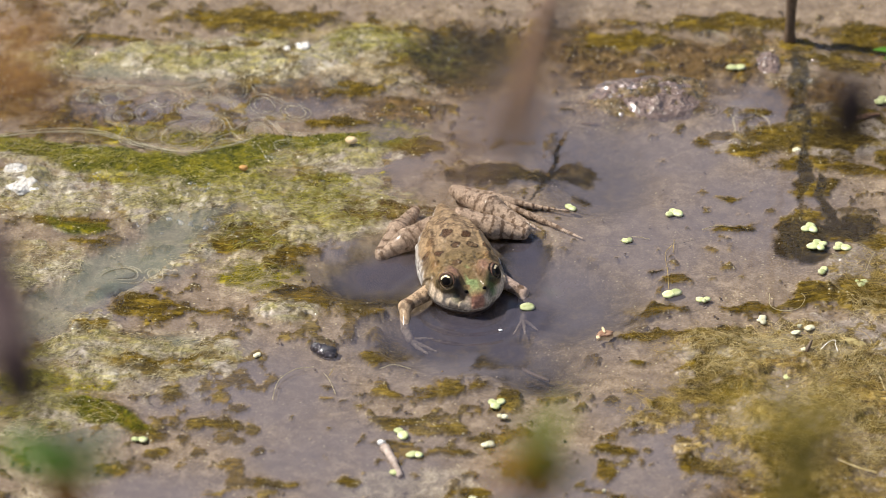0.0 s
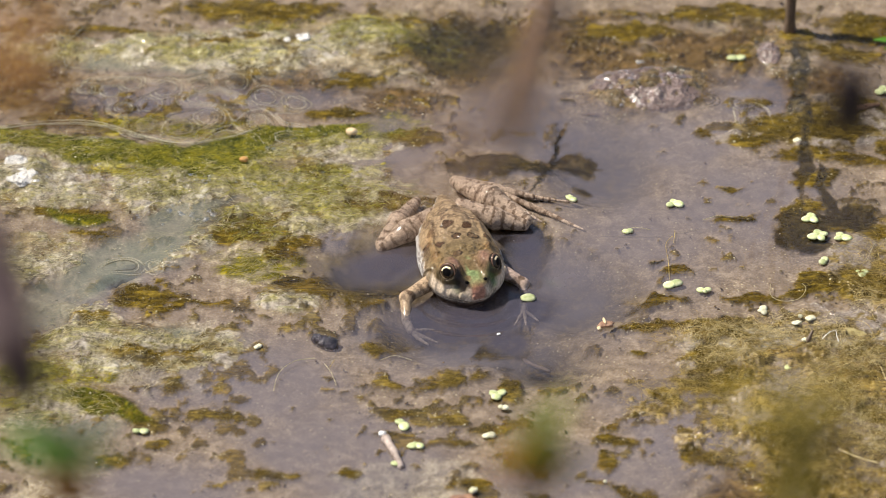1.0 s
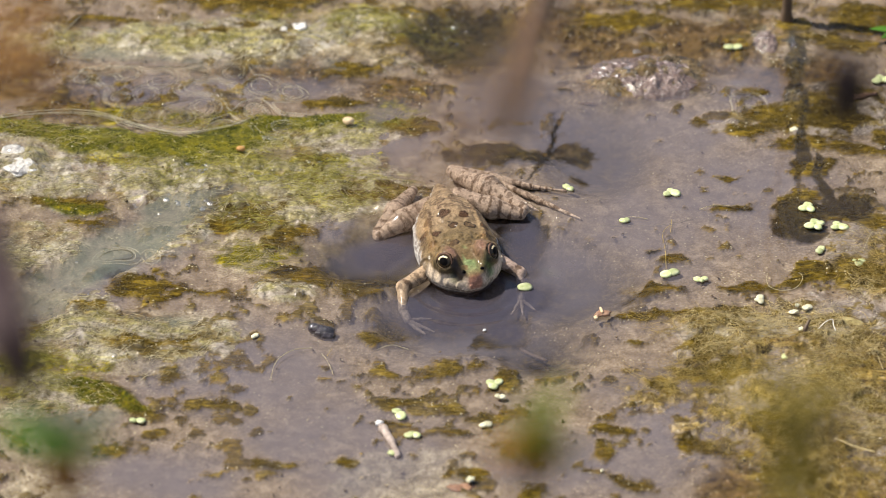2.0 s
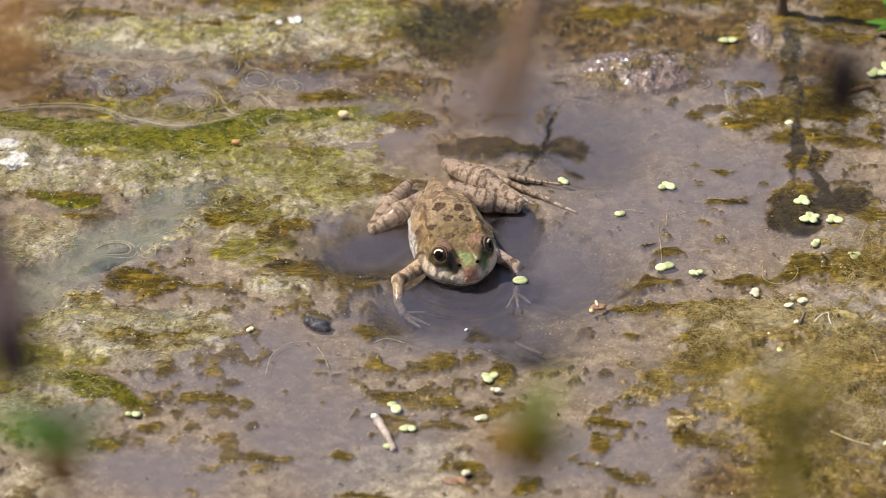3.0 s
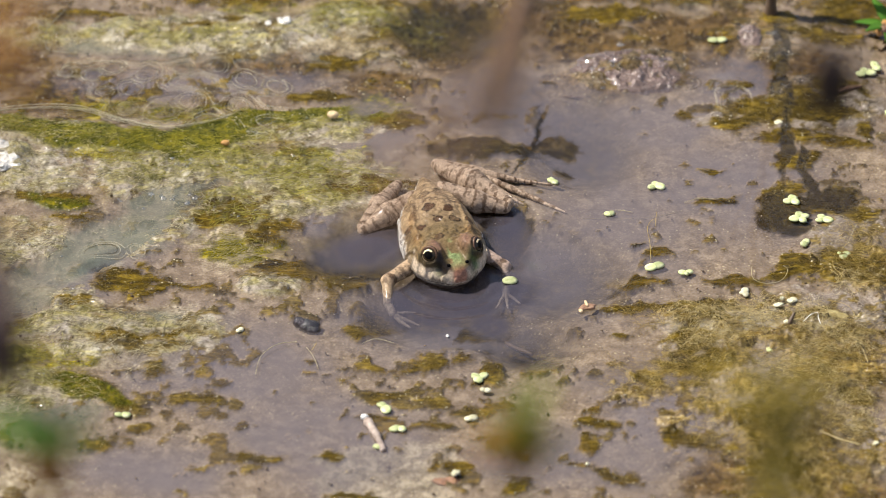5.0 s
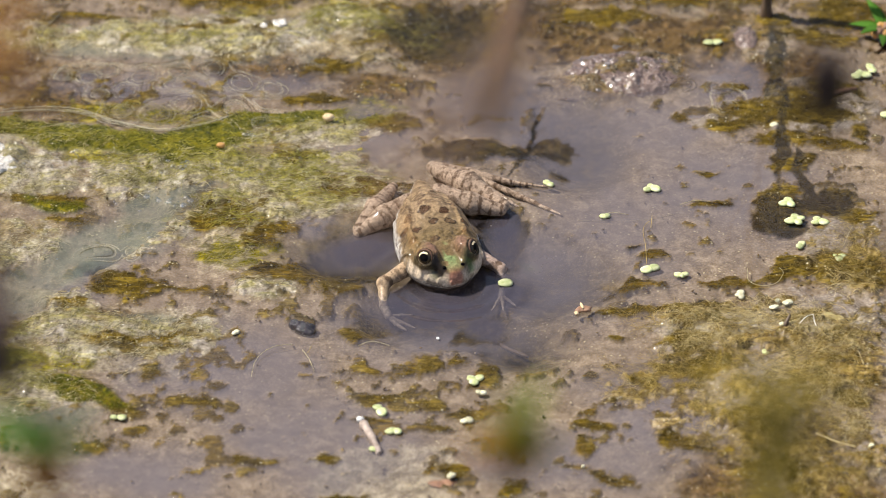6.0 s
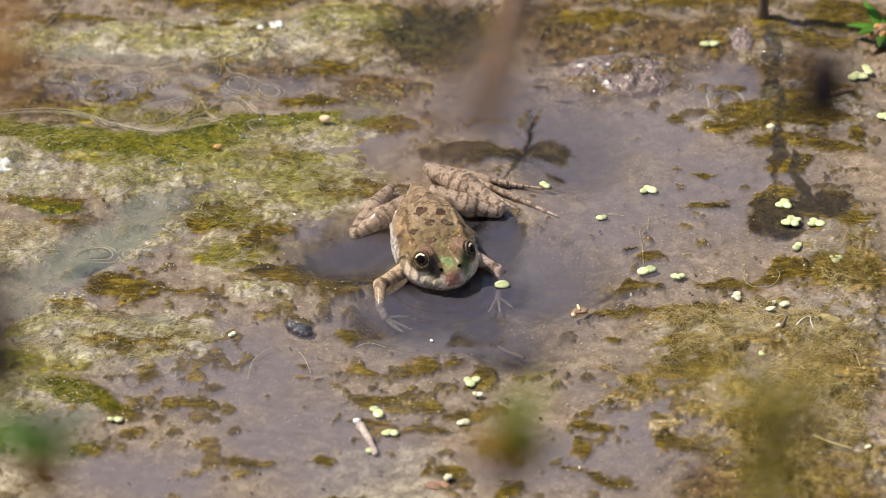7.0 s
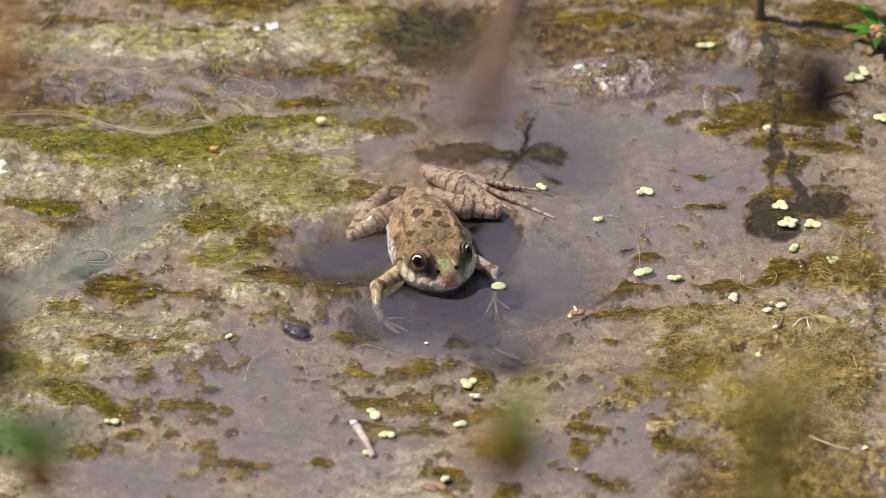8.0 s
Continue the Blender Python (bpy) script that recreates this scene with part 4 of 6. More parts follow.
def torso_paint(x, y, z):
    u, v = head_frame(x, y)
    c = np.tile(np.array((0.345, 0.240, 0.135)), (len(x), 1))
    n = speckle(x, y, z, 3.0, 310)
    c = c * (0.76 + 0.48 * n)[:, None]
    c = blend(c, (0.135, 0.092, 0.034), 0.8 * smooth(6, -6, y) * smooth(5, 8, z))
    c = blend(c, (0.10, 0.07, 0.03), 0.6 * smooth(0.54, 0.64, speckle(x, y, z, 1.8, 315)) * smooth(4, -6, y))
    c = blend(c, (0.30, 0.18, 0.08), 0.25 * smooth(0.5, 0.7, speckle(x, y, z, 5, 312)) * smooth(6, 9, np.abs(x)))
    w = x + 1.3 * (fbm(x, y, 1.3, 2, 320) - 0.5)
    t = y + 1.6 * (fbm(x, y, 1.3, 2, 321) - 0.5)
    for sx, sy, r, brown in SPOTS:
        q = np.hypot((w - sx) * 0.95, t - sy) / r
        top = smooth(3.5, 5, z)
        c = blend(c, (0.062, 0.027, 0.010), brown * 0.95 * smooth(1.02, 0.85, q) * top)
        c = blend(c, (0.018, 0.010, 0.005), 0.95 * np.exp(-((q - 0.86) / 0.17) ** 2) * top * smooth(0.3, 0.5, fbm(x, y, 1.5, 2, 322)))
    worm = smooth(0.10, 0.04, np.abs(speckle(x, y, z, 2.6, 351) - 0.5)) * smooth(0.5, 0.6, speckle(x, y, z, 6.0, 352))
    c = blend(c, (0.06, 0.032, 0.014), 0.7 * worm * (z > 5))
    # copper along the folds, pale mottled flanks
    copper = np.exp(-((np.abs(x + 0.3) - 8.3 + 0.13 * np.maximum(y, 0)) / 1.2) ** 2) * smooth(10, 2, y) * smooth(4.5, 6, z)
    c = blend(c, (0.46, 0.25, 0.09), 0.22 * copper * smooth(0.36, 0.5, speckle(x, y, z, 2.0, 317)))
    flank = smooth(6.6, 4.9, z + 2.2 * (n - 0.5))
    c = blend(c, (0.60, 0.56, 0.52), flank)
    mottle = smooth(0.53, 0.62, speckle(x, y, z * 2.2, 1.5, 330))
    c = blend(c, (0.11, 0.085, 0.07), 0.75 * mottle * smooth(7.0, 4.8, z) * smooth(-12, -8, v))
    # head: cream cheeks, green mask, reddish lids, pink tip of the snout
    head = smooth(-7.5, -10.5, v)
    c = blend(c, (0.60, 0.48, 0.35), 0.9 * head * smooth(7.6, 6.4, z))
    g = np.exp(-(u / (1.0 + 1.2 * smooth(-12, -17, v))) ** 4) * smooth(-8.5, -13.0, v) * smooth(6.2, 7.2, z)
    c = blend(c, (0.22, 0.29, 0.12), np.clip(0.95 * g * smooth(0.30, 0.55, speckle(x, y, z, 1.6, 318)), 0, 1))
    a = np.abs(u)
    cheek = np.exp(-(((a - 5.3) / 1.4) ** 2 + ((v + 17.9) / 1.7) ** 2)) * smooth(4.0, 5.2, z)
    c = blend(c, (0.15, 0.25, 0.07), cheek * np.where(u > 0, 0.9, 0.4))
    lid = np.exp(-(((a - 4.5) / 2.2) ** 2 + ((v + 13.3) / 3.4) ** 2)) * smooth(8.6, 9.8, z)
    c = blend(c, (0.24, 0.130, 0.090), 0.85 * lid)
    stripe = np.exp(-(((a - 7.4) / 1.8) ** 2 + ((v + 5.6) / 1.9) ** 2 + ((z - 9.0) / 1.4) ** 2))
    c = blend(c, (0.44, 0.26, 0.10), 0.4 * stripe)
    # dark bridle from the nostril to the eye, dark ring round the eye, ear
    for s, way in EYE_WAYS.items():
        e = Vector((s * EYE_U, EYE_V, EYE_Z)) + way * 0.6
        q = np.sqrt((u - e.x) ** 2 + (v - e.y) ** 2 + (z - e.z) ** 2)
        c = blend(c, (0.085, 0.062, 0.030), 0.9 * smooth(4.3, 3.4, q) * smooth(10.8, 9.2, z))
    along = np.clip((v + 19.6) / 3.6, 0, 1)
    bridle = np.exp(-((a - 3.5 - 2.0 * along) / (1.45 + 0.5 * along)) ** 4) * smooth(-15.2, -16.2, v) * smooth(-20.3, -19.5, v) * smooth(3.4, 4.4, z)
    c = blend(c, (0.016, 0.010, 0.007), np.where(u < 0, 0.98, 0.55) * bridle)
    ear = np.hypot(v + 8.4, z - 5.2)
    c = blend(c, (0.19, 0.13, 0.065), 0.8 * smooth(2.3, 1.8, ear) * (a > 7.5))
    c = blend(c, (0.05, 0.035, 0.02), 0.6 * np.exp(-((ear - 2.2) / 0.3) ** 2) * (a > 7.5))
    tip = np.exp(-((u / 2.1) ** 4 + ((v + 20.4) / 2.6) ** 2 + ((z - 4.9) / 2.6) ** 2))
    c = blend(c, (0.38, 0.155, 0.095), np.clip(1.6 * tip, 0, 0.85))
    lip = 2.1 + 0.04 * (v + 20) - 0.012 * np.maximum(v + 14, 0) ** 2
    edge = np.exp(-((z - lip - 0.75) / 0.45) ** 2) * smooth(-7, -10, v)
    c = blend(c, (0.66, 0.60, 0.50), 0.65 * edge)
    bars = smooth(0.52, 0.60, speckle(u * 1.3, v * 1.3, z * 0.4, 1.7, 345))
    c = blend(c, (0.16, 0.115, 0.075), 0.6 * bars * smooth(4.6, 3.6, z) * smooth(-8, -10, v))
    c = blend(c, (0.05, 0.035, 0.03), 0.8 * np.exp(-((z - lip) / 0.26) ** 2) * smooth(-6, -9, v))
    throat = smooth(lip - 0.2, lip - 0.9, z) * smooth(-6, -9, v)
    c = blend(c, (0.20, 0.175, 0.18), 0.9 * throat)
    rows = smooth(0.50, 0.58, fbm(u * 0.55, z * 2.0 + 0.2 * v, 1.0, 2, 346))
    return blend(c, (0.07, 0.055, 0.055), 0.8 * rows * throat)


def leg_paint(a, b, bands, seed, dark=(0.105, 0.062, 0.036), base=(0.40, 0.295, 0.215)):
    """Bands across the way from a to b."""
    a, b = np.array(a), np.array(b)
    d = (b - a) / np.dot(b - a, b - a)

    def paint(x, y, z):
        c = np.tile(np.array(base), (len(x), 1)) * (0.76 + 0.48 * speckle(x, y, z, 2.4, seed))[:, None]
        t = (x - a[0]) * d[0] + (y - a[1]) * d[1] + (z - a[2]) * d[2] + 0.05 * (speckle(x, y, z, 2.6, seed + 3) - 0.5)
        wave = np.sin((t * bands + 0.2) * 2 * math.pi + 3.2 * (speckle(x, y, z, 4, seed + 5) - 0.5)) + 1.3 * (speckle(x, y, z, 1.1, seed + 8) - 0.5)
        c = blend(c, dark, 0.88 * smooth(0.52, 0.70, wave) * smooth(0.36, 0.44, speckle(x, y, z, 2.6, seed + 6)))
        c = blend(c, dark, 0.65 * smooth(0.58, 0.64, speckle(x, y, z, 1.2, seed + 7)))
        return blend(c, (0.50, 0.45, 0.42), 0.7 * smooth(1.0, -1.5, z))
    return paint


def limb(name, rods, soft, parent, bands, seed, label="", step=0.36, **kw):
    pts = np.array([p for a, b, ra, rb in rods for p in (a, b)])
    r = max(max(ra, rb) for _, _, ra, rb in rods) + 1.2

    def field(x, y, z):
        d = None
        for a, b, ra, rb in rods:
            e = rod(x, y, z, a, b, ra, rb)
            d = e if d is None else join_soft(d, e, soft)
        return d - 0.3 * (fbm(x, y, 2.2, 2, seed) - 0.5)
    return nets_part(name, field, pts.min(0) - r, pts.max(0) + r, step, leg_paint(rods[0][0], rods[-1][1], bands, seed, **kw), parent, label)


def chain(points, radii):
    return [(points[i], points[i + 1], radii[i], radii[i + 1]) for i in range(len(points) - 1)]


def cap_mesh(name, r, way, lo, hi, mat, wide=1.0):
    """A piece of a ball round the direction `way`, between two angles (degrees); wide stretches it sideways."""
    w = Vector(way).normalized()
    a = w.cross(Vector((0, 0, 1))).normalized()
    b = a.cross(w).normalized()
    verts, faces, sides, rings = [], [], 40, 10
    for i in range(rings + 1):
        for k in range(sides):
            f = 2 * math.pi * k / sides
            g = radians(lo + (hi - lo) * i / rings) * (1 + (wide - 1) * math.cos(f) ** 2)
            verts.append((w * math.cos(g) + (a * math.cos(f) + b * math.sin(f)) * math.sin(g)) * r / 1000)
    for i in range(rings):
        for k in range(sides):
            q = (k + 1) % sides
            faces.append((i * sides + k, i * sides + q, (i + 1) * sides + q, (i + 1) * sides + k))
    return mesh_of(name, verts, faces, mat)


def skin_point(u, v):
    """The highest point of the head at (u, v)."""
    z = np.arange(14, 0, -0.05)
    p = from_head(u, v, 0)
    d = torso_field(np.full(z.shape, p.x), np.full(z.shape, p.y), z)
    return Vector((p.x, p.y, float(z[np.argmax(d < 0)])))


def build_eye(frog, side):
    way = EYE_WAYS[side]
    turn = Matrix.Rotation(HEAD_TURN, 3, "Z")
    eye = part("eye", blob_mesh("eye", 0.00255, 0.00255, 0.00255, EYE_DARK, 3, 0.0, 16, 28), frog, "dark golden eye")
    eye.location = from_head(side * EYE_U, EYE_V, EYE_Z) / 1000
    eye.location -= turn @ way * 0.0002
    gaze = turn @ way
    part("iris", cap_mesh("iris", 2.58, gaze, 24, 46, EYE_BRONZE, 1.1), eye, "bronze iris")
    me = cap_mesh("gold_rim", 2.61, gaze, 27, 39, EYE_GOLD, 1.12)
    keep = [p.index for p in me.polygons if math.sin(2 * math.pi * (p.index % 40 + 0.5) / 40 - 0.5 * side) > 0.45]
    gold = mesh_of("gold_rim", [v.co for v in me.vertices], [tuple(me.polygons[i].vertices) for i in keep], EYE_GOLD)
    part("gold_rim", gold, eye, "cream gold upper rim of the iris")
    part("pupil", cap_mesh("pupil", 2.64, gaze, 0, 26, EYE_BLACK, 1.15), eye, "black pupil")
    a = gaze.cross(Vector((0, 0, 1))).normalized()
    b = a.cross(gaze)
    for name, lo, hi, g, r, paint in (("upper_eyelid", -0.08, 1.10, 56, 0.36, (0.16, 0.09, 0.06)), ("lower_eyelid", 1.12, 1.92, 54, 0.2, (0.22, 0.16, 0.10))):
        ring = []
        for k in range(25):
            f = math.pi * (lo + (hi - lo) * k / 24)
            ring.append((gaze * math.cos(radians(g)) + (a * math.cos(f) + b * math.sin(f)) * math.sin(radians(g))) * 0.00265)
        me = tube(name, ring, [r / 1000 * (0.4 + 0.6 * math.sin(math.pi * k / 24)) for k in range(25)], SKIN, 8)
        colours(me, "pattern", np.tile(paint, (len(me.vertices), 1)))
        part(name, me, eye, "brown fleshy eyelid" if name == "upper_eyelid" else "thin cream lower eyelid")


def build_frog():
    frog = thing("frog", "brown spotted marsh frog sitting half out of shallow water", "frog", FROG_AT)
    nets_part("body", torso_field, (-16, -28, -8), (16, 34, 17), 0.3, torso_paint, frog, "spotted brown back, green snout, pale flanks")
    for side in (-1, 1):
        build_eye(frog, side)
        me = blob_mesh("nostril", 0.0006, 0.0005, 0.0005, EYE_BLACK, 5, 0.1, 8, 12)
        part("nostril", me, frog, "dark nostril").location = skin_point(side * NOSTRIL[0], NOSTRIL[1]) / 1000
    # hind legs, folded
    limb("thigh", chain([(-3.9, 21.6, 3.2), (-12.0, 18.2, 2.4), (-20.6, 14.3, 0.2)], [3.4, 3.2, 1.8]), 2, frog, 5, 401)
    limb("shank", chain([(-20.4, 15.4, 0.6), (-13.6, 24.0, 1.8), (-6.8, 32.4, 2.3)], [1.9, 2.9, 1.6]), 2, frog, 6, 411)
    limb("thigh", chain([(4.9, 22.6, 4.6), (14.0, 18.2, 3.2), (22.0, 14.8, 2.0)], [3.4, 3.1, 1.9]), 2, frog, 6, 421)
    limb("shank", chain([(23.4, 16.6, 2.3), (15.0, 27.6, 3.6), (6.9, 38.2, 3.2)], [1.9, 3.7, 1.9]), 2, frog, 8, 431)
    foot = limb("foot", chain([(6.9, 39.4, 3.0), (17.5, 34.8, 2.1), (28.2, 29.8, 1.0)], [2.1, 1.7, 0.95]), 1.5, frog, 7, 441)
    for n, (a, b, c, r) in enumerate((((27.4, 30.2, 1.0), (33.0, 28.2, 0.7), (38.6, 26.2, 0.3), 0.75), ((20.5, 31.6, 1.3), (29.0, 23.4, 0.6), (39.9, 11.6, -0.3), 1.25),
                                      ((22.4, 27.6, 0.3), (26.2, 21.6, 0.0), (29.9, 16.9, -0.9), 0.9))):
        limb("toe", chain([a, b, c], [r, 0.72 * r, 0.32]), 0.6, foot, 6, 451 + n, step=0.26)
    # forelegs
    limb("foreleg", chain([(-9.8, -8.6, 2.6), (-18.8, -13.6, 1.2), (-20.2, -20.6, -1.6)], [2.5, 1.85, 1.35]), 1.2, frog, 2, 461, base=(0.44, 0.315, 0.20))
    paw = limb("forefoot", chain([(-20.2, -20.4, -1.6), (-19.4, -24.0, -3.3)], [1.35, 1.15]), 1, frog, 2, 471)
    for n, (b, c) in enumerate((((-16.4, -26.2, -4.2), (-12.7, -28.9, -4.8)), ((-15.6, -23.2, -4.2), (-12.2, -22.6, -4.8)), ((-17.8, -26.6, -4.3), (-15.4, -29.2, -5.0)))):
        limb("finger", chain([(-19.4, -24.0, -3.3), b, c], [0.8, 0.6, 0.35]), 0.5, paw, 2, 481 + n, step=0.3)
    limb("foreleg", chain([(10.6, -7.6, 2.6), (16.2, -12.4, 0.5), (15.6, -16.0, -2.8)], [2.3, 1.5, 1.1]), 1.2, frog, 2, 491, base=(0.42, 0.31, 0.25))
    paw = limb("forefoot", chain([(14.8, -15.8, -2.6), (14.6, -20.6, -3.2)], [1.3, 1.1]), 1, frog, 2, 501)
    for n, (b, c) in enumerate((((12.6, -23.6, -3.4), (10.5, -26.8, -3.5)), ((14.2, -24.2, -3.4), (13.7, -27.4, -3.5)), ((16.2, -23.0, -3.4), (17.6, -26.0, -3.5)))):
        limb("finger", chain([(14.6, -20.6, -3.2), b, c], [0.7, 0.5, 0.3]), 0.5, paw, 2, 511 + n, step=0.3)
    return frog


build_frog()


# ---- duckweed ----
def frond_mesh(name, length, width, mat, seed, notch=0.0):
    rnd = random.Random(seed)
    verts, faces, sides, rings = [(0, 0, 0.00042)], [], 20, 3
    k1, k2 = rnd.uniform(-0.06, 0.06), rnd.uniform(0, 6.28)
    for i in range(1, rings + 1):
        r = i / rings
        for k in range(sides):
            f = 2 * math.pi * k / sides
            q = r * (1 + k1 * math.sin(3 * f + k2) - notch * math.exp(-((math.atan2(math.sin(f), math.cos(f)) / 0.4) ** 2)))
            verts.append((length / 2 * q * math.cos(f), width / 2 * q * math.sin(f) * (1 - 0.12 * math.cos(f)), 0.00042 * (1 - r ** 2.2) + 0.00005))
    base = len(verts)
    for k in range(sides):
        x, y, z = verts[1 + (rings - 1) * sides + k]
        verts.append((x * 0.96, y * 0.96, -0.00025))
    for k in range(sides):
        q = (k + 1) % sides
        faces.append((0, 1 + k, 1 + q))
        for i in range(rings - 1):
            a = 1 + i * sides
            faces.append((a + k, a + sides + k, a + sides + q, a + q))
        a = 1 + (rings - 1) * sides
        faces.append((a + k, base + k, base + q, a + q))
    faces.append(tuple(range(base + sides - 1, base - 1, -1)))
    return mesh_of(name, verts, faces, mat)


def build_duckweed(x, y, fronds, dead=False, label="pale green duckweed plant floating on the water"):
    """fronds: (turn in degrees, length in mm, shift in mm)."""
    plant = thing("duckweed", label, "duckweed", pose(x, y, 0.0004), group="duckweed on the pond")
    for i, (turn, size, shift) in enumerate(fronds):
        me = frond_mesh("frond", size * 1.08 / 1000, size * 0.9 / 1000, FROND_DEAD if dead else FROND, int(abs(x * 9e4)) + i, 0.12)
        ob = part("frond", me, plant)
        c, s = math.cos(radians(turn)), math.sin(radians(turn))
        ob.matrix_basis = pose(c * shift * 0.95 / 1000, s * shift * 0.95 / 1000, 0.0001 * i, random.uniform(-7, 7), random.uniform(-7, 7), turn)
    return plant


build_duckweed(0.0877, 0.1128, [(165, 3.4, 1.5), (15, 3.2, 1.5)])
build_duckweed(0.0350, 0.0352, [(120, 2.6, 0.9), (320, 2.4, 0.9)])
build_duckweed(0.0517, 0.0177, [(150, 2.4, 1.0), (60, 2.2, 0.8)])
build_duckweed(0.0655, 0.0328, [(95, 2.4, 1.2), (215, 2.8, 1.4), (340, 3.2, 1.6)], label="small three-leaved pale duckweed plant on open water")
build_duckweed(0.1057, 0.0251, [(80, 3.2, 1.5), (200, 3.0, 1.4), (310, 2.8, 1.5)])
build_duckweed(0.1075, 0.0160, [(95, 3.0, 1.6), (195, 3.4, 1.8), (300, 2.6, 1.6), (20, 2.4, 1.9)])
build_duckweed(0.1145, 0.0154, [(120, 2.6, 1.5), (210, 2.6, 1.6), (330, 3.2, 1.5)])
build_duckweed(0.1084, 0.0032, [(70, 2.4, 0.9), (240, 2.6, 1.0)], label="small pale duckweed plant near a dark patch")
build_duckweed(0.1189, -0.0032, [(150, 2.8, 1.3), (30, 2.6, 1.3), (270, 3.0, 1.3)])
build_duckweed(0.0637, -0.0089, [(195, 3.6, 1.2), (25, 3.4, 1.5)])
build_duckweed(0.0728, -0.0120, [(170, 2.4, 1.2), (20, 2.2, 1.2), (280, 1.6, 0.8)], label="small pale duckweed plant with toothed edge")
build_duckweed(0.0893, -0.0219, [(80, 2.6, 1.2), (200, 1.8, 0.8), (280, 2.2, 1.4)], dead=True, label="bleached white duckweed remnant on the algae mat")
build_duckweed(0.0218, -0.0157, [(190, 4.4, 0.3)], label="single round duckweed frond beside the frog's arm")
build_duckweed(0.0126, -0.0630, [(150, 3.0, 1.4), (40, 2.8, 1.5), (250, 3.2, 1.4)])
build_duckweed(0.0141, -0.0692, [(20, 2.2, 0.6), (160, 1.8, 0.8)], dead=True, label="bleached white duckweed remnant beside a green plant")
build_duckweed(-0.0141, -0.0768, [(130, 3.0, 1.4), (285, 3.4, 1.5)])
build_duckweed(-0.0104, -0.0865, [(200, 3.2, 1.0), (330, 2.8, 1.2)])
build_duckweed(-0.0158, -0.0951, [(170, 2.6, 0.2)], label="single small duckweed frond beside a pale twig")
build_duckweed(0.0101, -0.0821, [(30, 2.8, 0.6), (200, 2.4, 1.0)], dead=True, label="bleached cream duckweed remnant on olive algae")
build_duckweed(-0.0557, -0.0402, [(60, 1.8, 0.6), (220, 1.6, 0.6)], dead=True, label="tiny cream duckweed remnant on the silt")
build_duckweed(0.0948, -0.0501, [(30, 2.6, 0.6)], label="small pale duckweed frond on the algae mat")
build_duckweed(-0.0873, -0.0803, [(175, 2.2, 1.2), (-10, 2.6, 1.2)], label="long yellow-green duckweed pair on olive algae")
build_duckweed(0.1325, 0.0941, [(20, 3.4, 1.6), (190, 3.2, 1.9), (120, 2.8, 1.4)])
build_duckweed(0.1353, 0.0980, [(90, 3.0, 1.2), (300, 3.0, 1.4)])
build_duckweed(0.1393, 0.0721, [(60, 3.0, 1.3), (180, 3.0, 1.3), (300, 3.0, 1.3)])
build_duckweed(0.1037, 0.0668, [(10, 2.6, 0.4)], dead=True, label="pale dead duckweed frond at the water's edge")
build_duckweed(0.0417, -0.1033, [(40, 0.9, 0.2)], dead=True, label="tiny cream duckweed remnant on the silt")


# ---- small things lying about ----
def build_lump(name, label, category, x, y, z, size, mat, seed, rough=0.2, turn=0.0, group=""):
    rx, ry, rz = (k / 1000 for k in size)
    return thing(name, label, category, pose(x, y, z / 1000, 0, 0, turn), blob_mesh(name, rx, ry, rz, mat, seed, rough), group=group)


def build_snail():
    snail = thing("pond_snail", "small black shiny pond snail on the silt", "snail", pose(-0.0357, -0.0386, 0.0, 0, 0, -20))
    part("shell", blob_mesh("shell", 0.0033, 0.0023, 0.0023, SNAIL, 21, 0.35), snail)
    part("shell_tip", blob_mesh("shell_tip", 0.0019, 0.0016, 0.0015, SNAIL, 22, 0.3), snail).location = (-0.0034, 0.0008, 0.0004)
    part("foot", blob_mesh("foot", 0.0032, 0.0019, 0.0009, SNAIL, 23, 0.3), snail).location = (0.0008, -0.0012, -0.0016)


def build_twig(label, points, r0, r1, mat, seed):
    pts = bent(points, 14)
    rnd = random.Random(seed)
    radii = [(r0 + (r1 - r0) * i / 13) * rnd.uniform(0.82, 1.15) for i in range(14)]
    twig = thing("twig", label, "twig", pose(*pts[0]))
    part("stick", tube("stick", [Vector(p) - Vector(pts[0]) for p in pts], radii, mat, 9), twig)
    return twig


build_snail()
pale_twig = build_twig("short bleached broken twig lying on silt", [(-0.0190, -0.0837, 0.0008), (-0.0163, -0.0905, 0.0008), (-0.0142, -0.0969, 0.0000)], 0.0013, 0.0009, PALE_BARK, 1)
part("splinter", blob_mesh("splinter", 0.0012, 0.0008, 0.0008, SPECK, 31, 0.4), pale_twig, "white splintered end").location = (-0.0006, 0.0006, 0.0008)
stalk = build_twig("dark brown plant stalk standing up out of the water", [(0.1050, 0.1292, -0.004), (0.1052, 0.1292, 0.012), (0.1054, 0.1300, 0.05), (0.1030, 0.1310, 0.10), (0.1045, 0.1310, 0.17)], 0.0021, 0.0012, BARK, 2)
for z0, dx, dy, up in ((0.052, 0.013, 0.004, 0.030), (0.066, -0.014, -0.003, 0.034), (0.084, 0.016, 0.002, 0.036), (0.104, -0.012, 0.004, 0.030), (0.126, 0.010, -0.002, 0.028)):
    part("side_shoot", tube("side_shoot", bent([(-0.001, 0.001, z0), (0.5 * dx, 0.5 * dy, z0 + 0.4 * up), (dx, dy, z0 + up)], 8), [0.0010 - 0.00008 * i for i in range(8)], BARK, 7), stalk)
build_twig("thin dark twig lying under the water", [(0.0300, 0.0779, -0.0030), (0.0280, 0.0612, -0.0030), (0.0254, 0.0438, -0.0040)], 0.0006, 0.0004, BARK, 3)
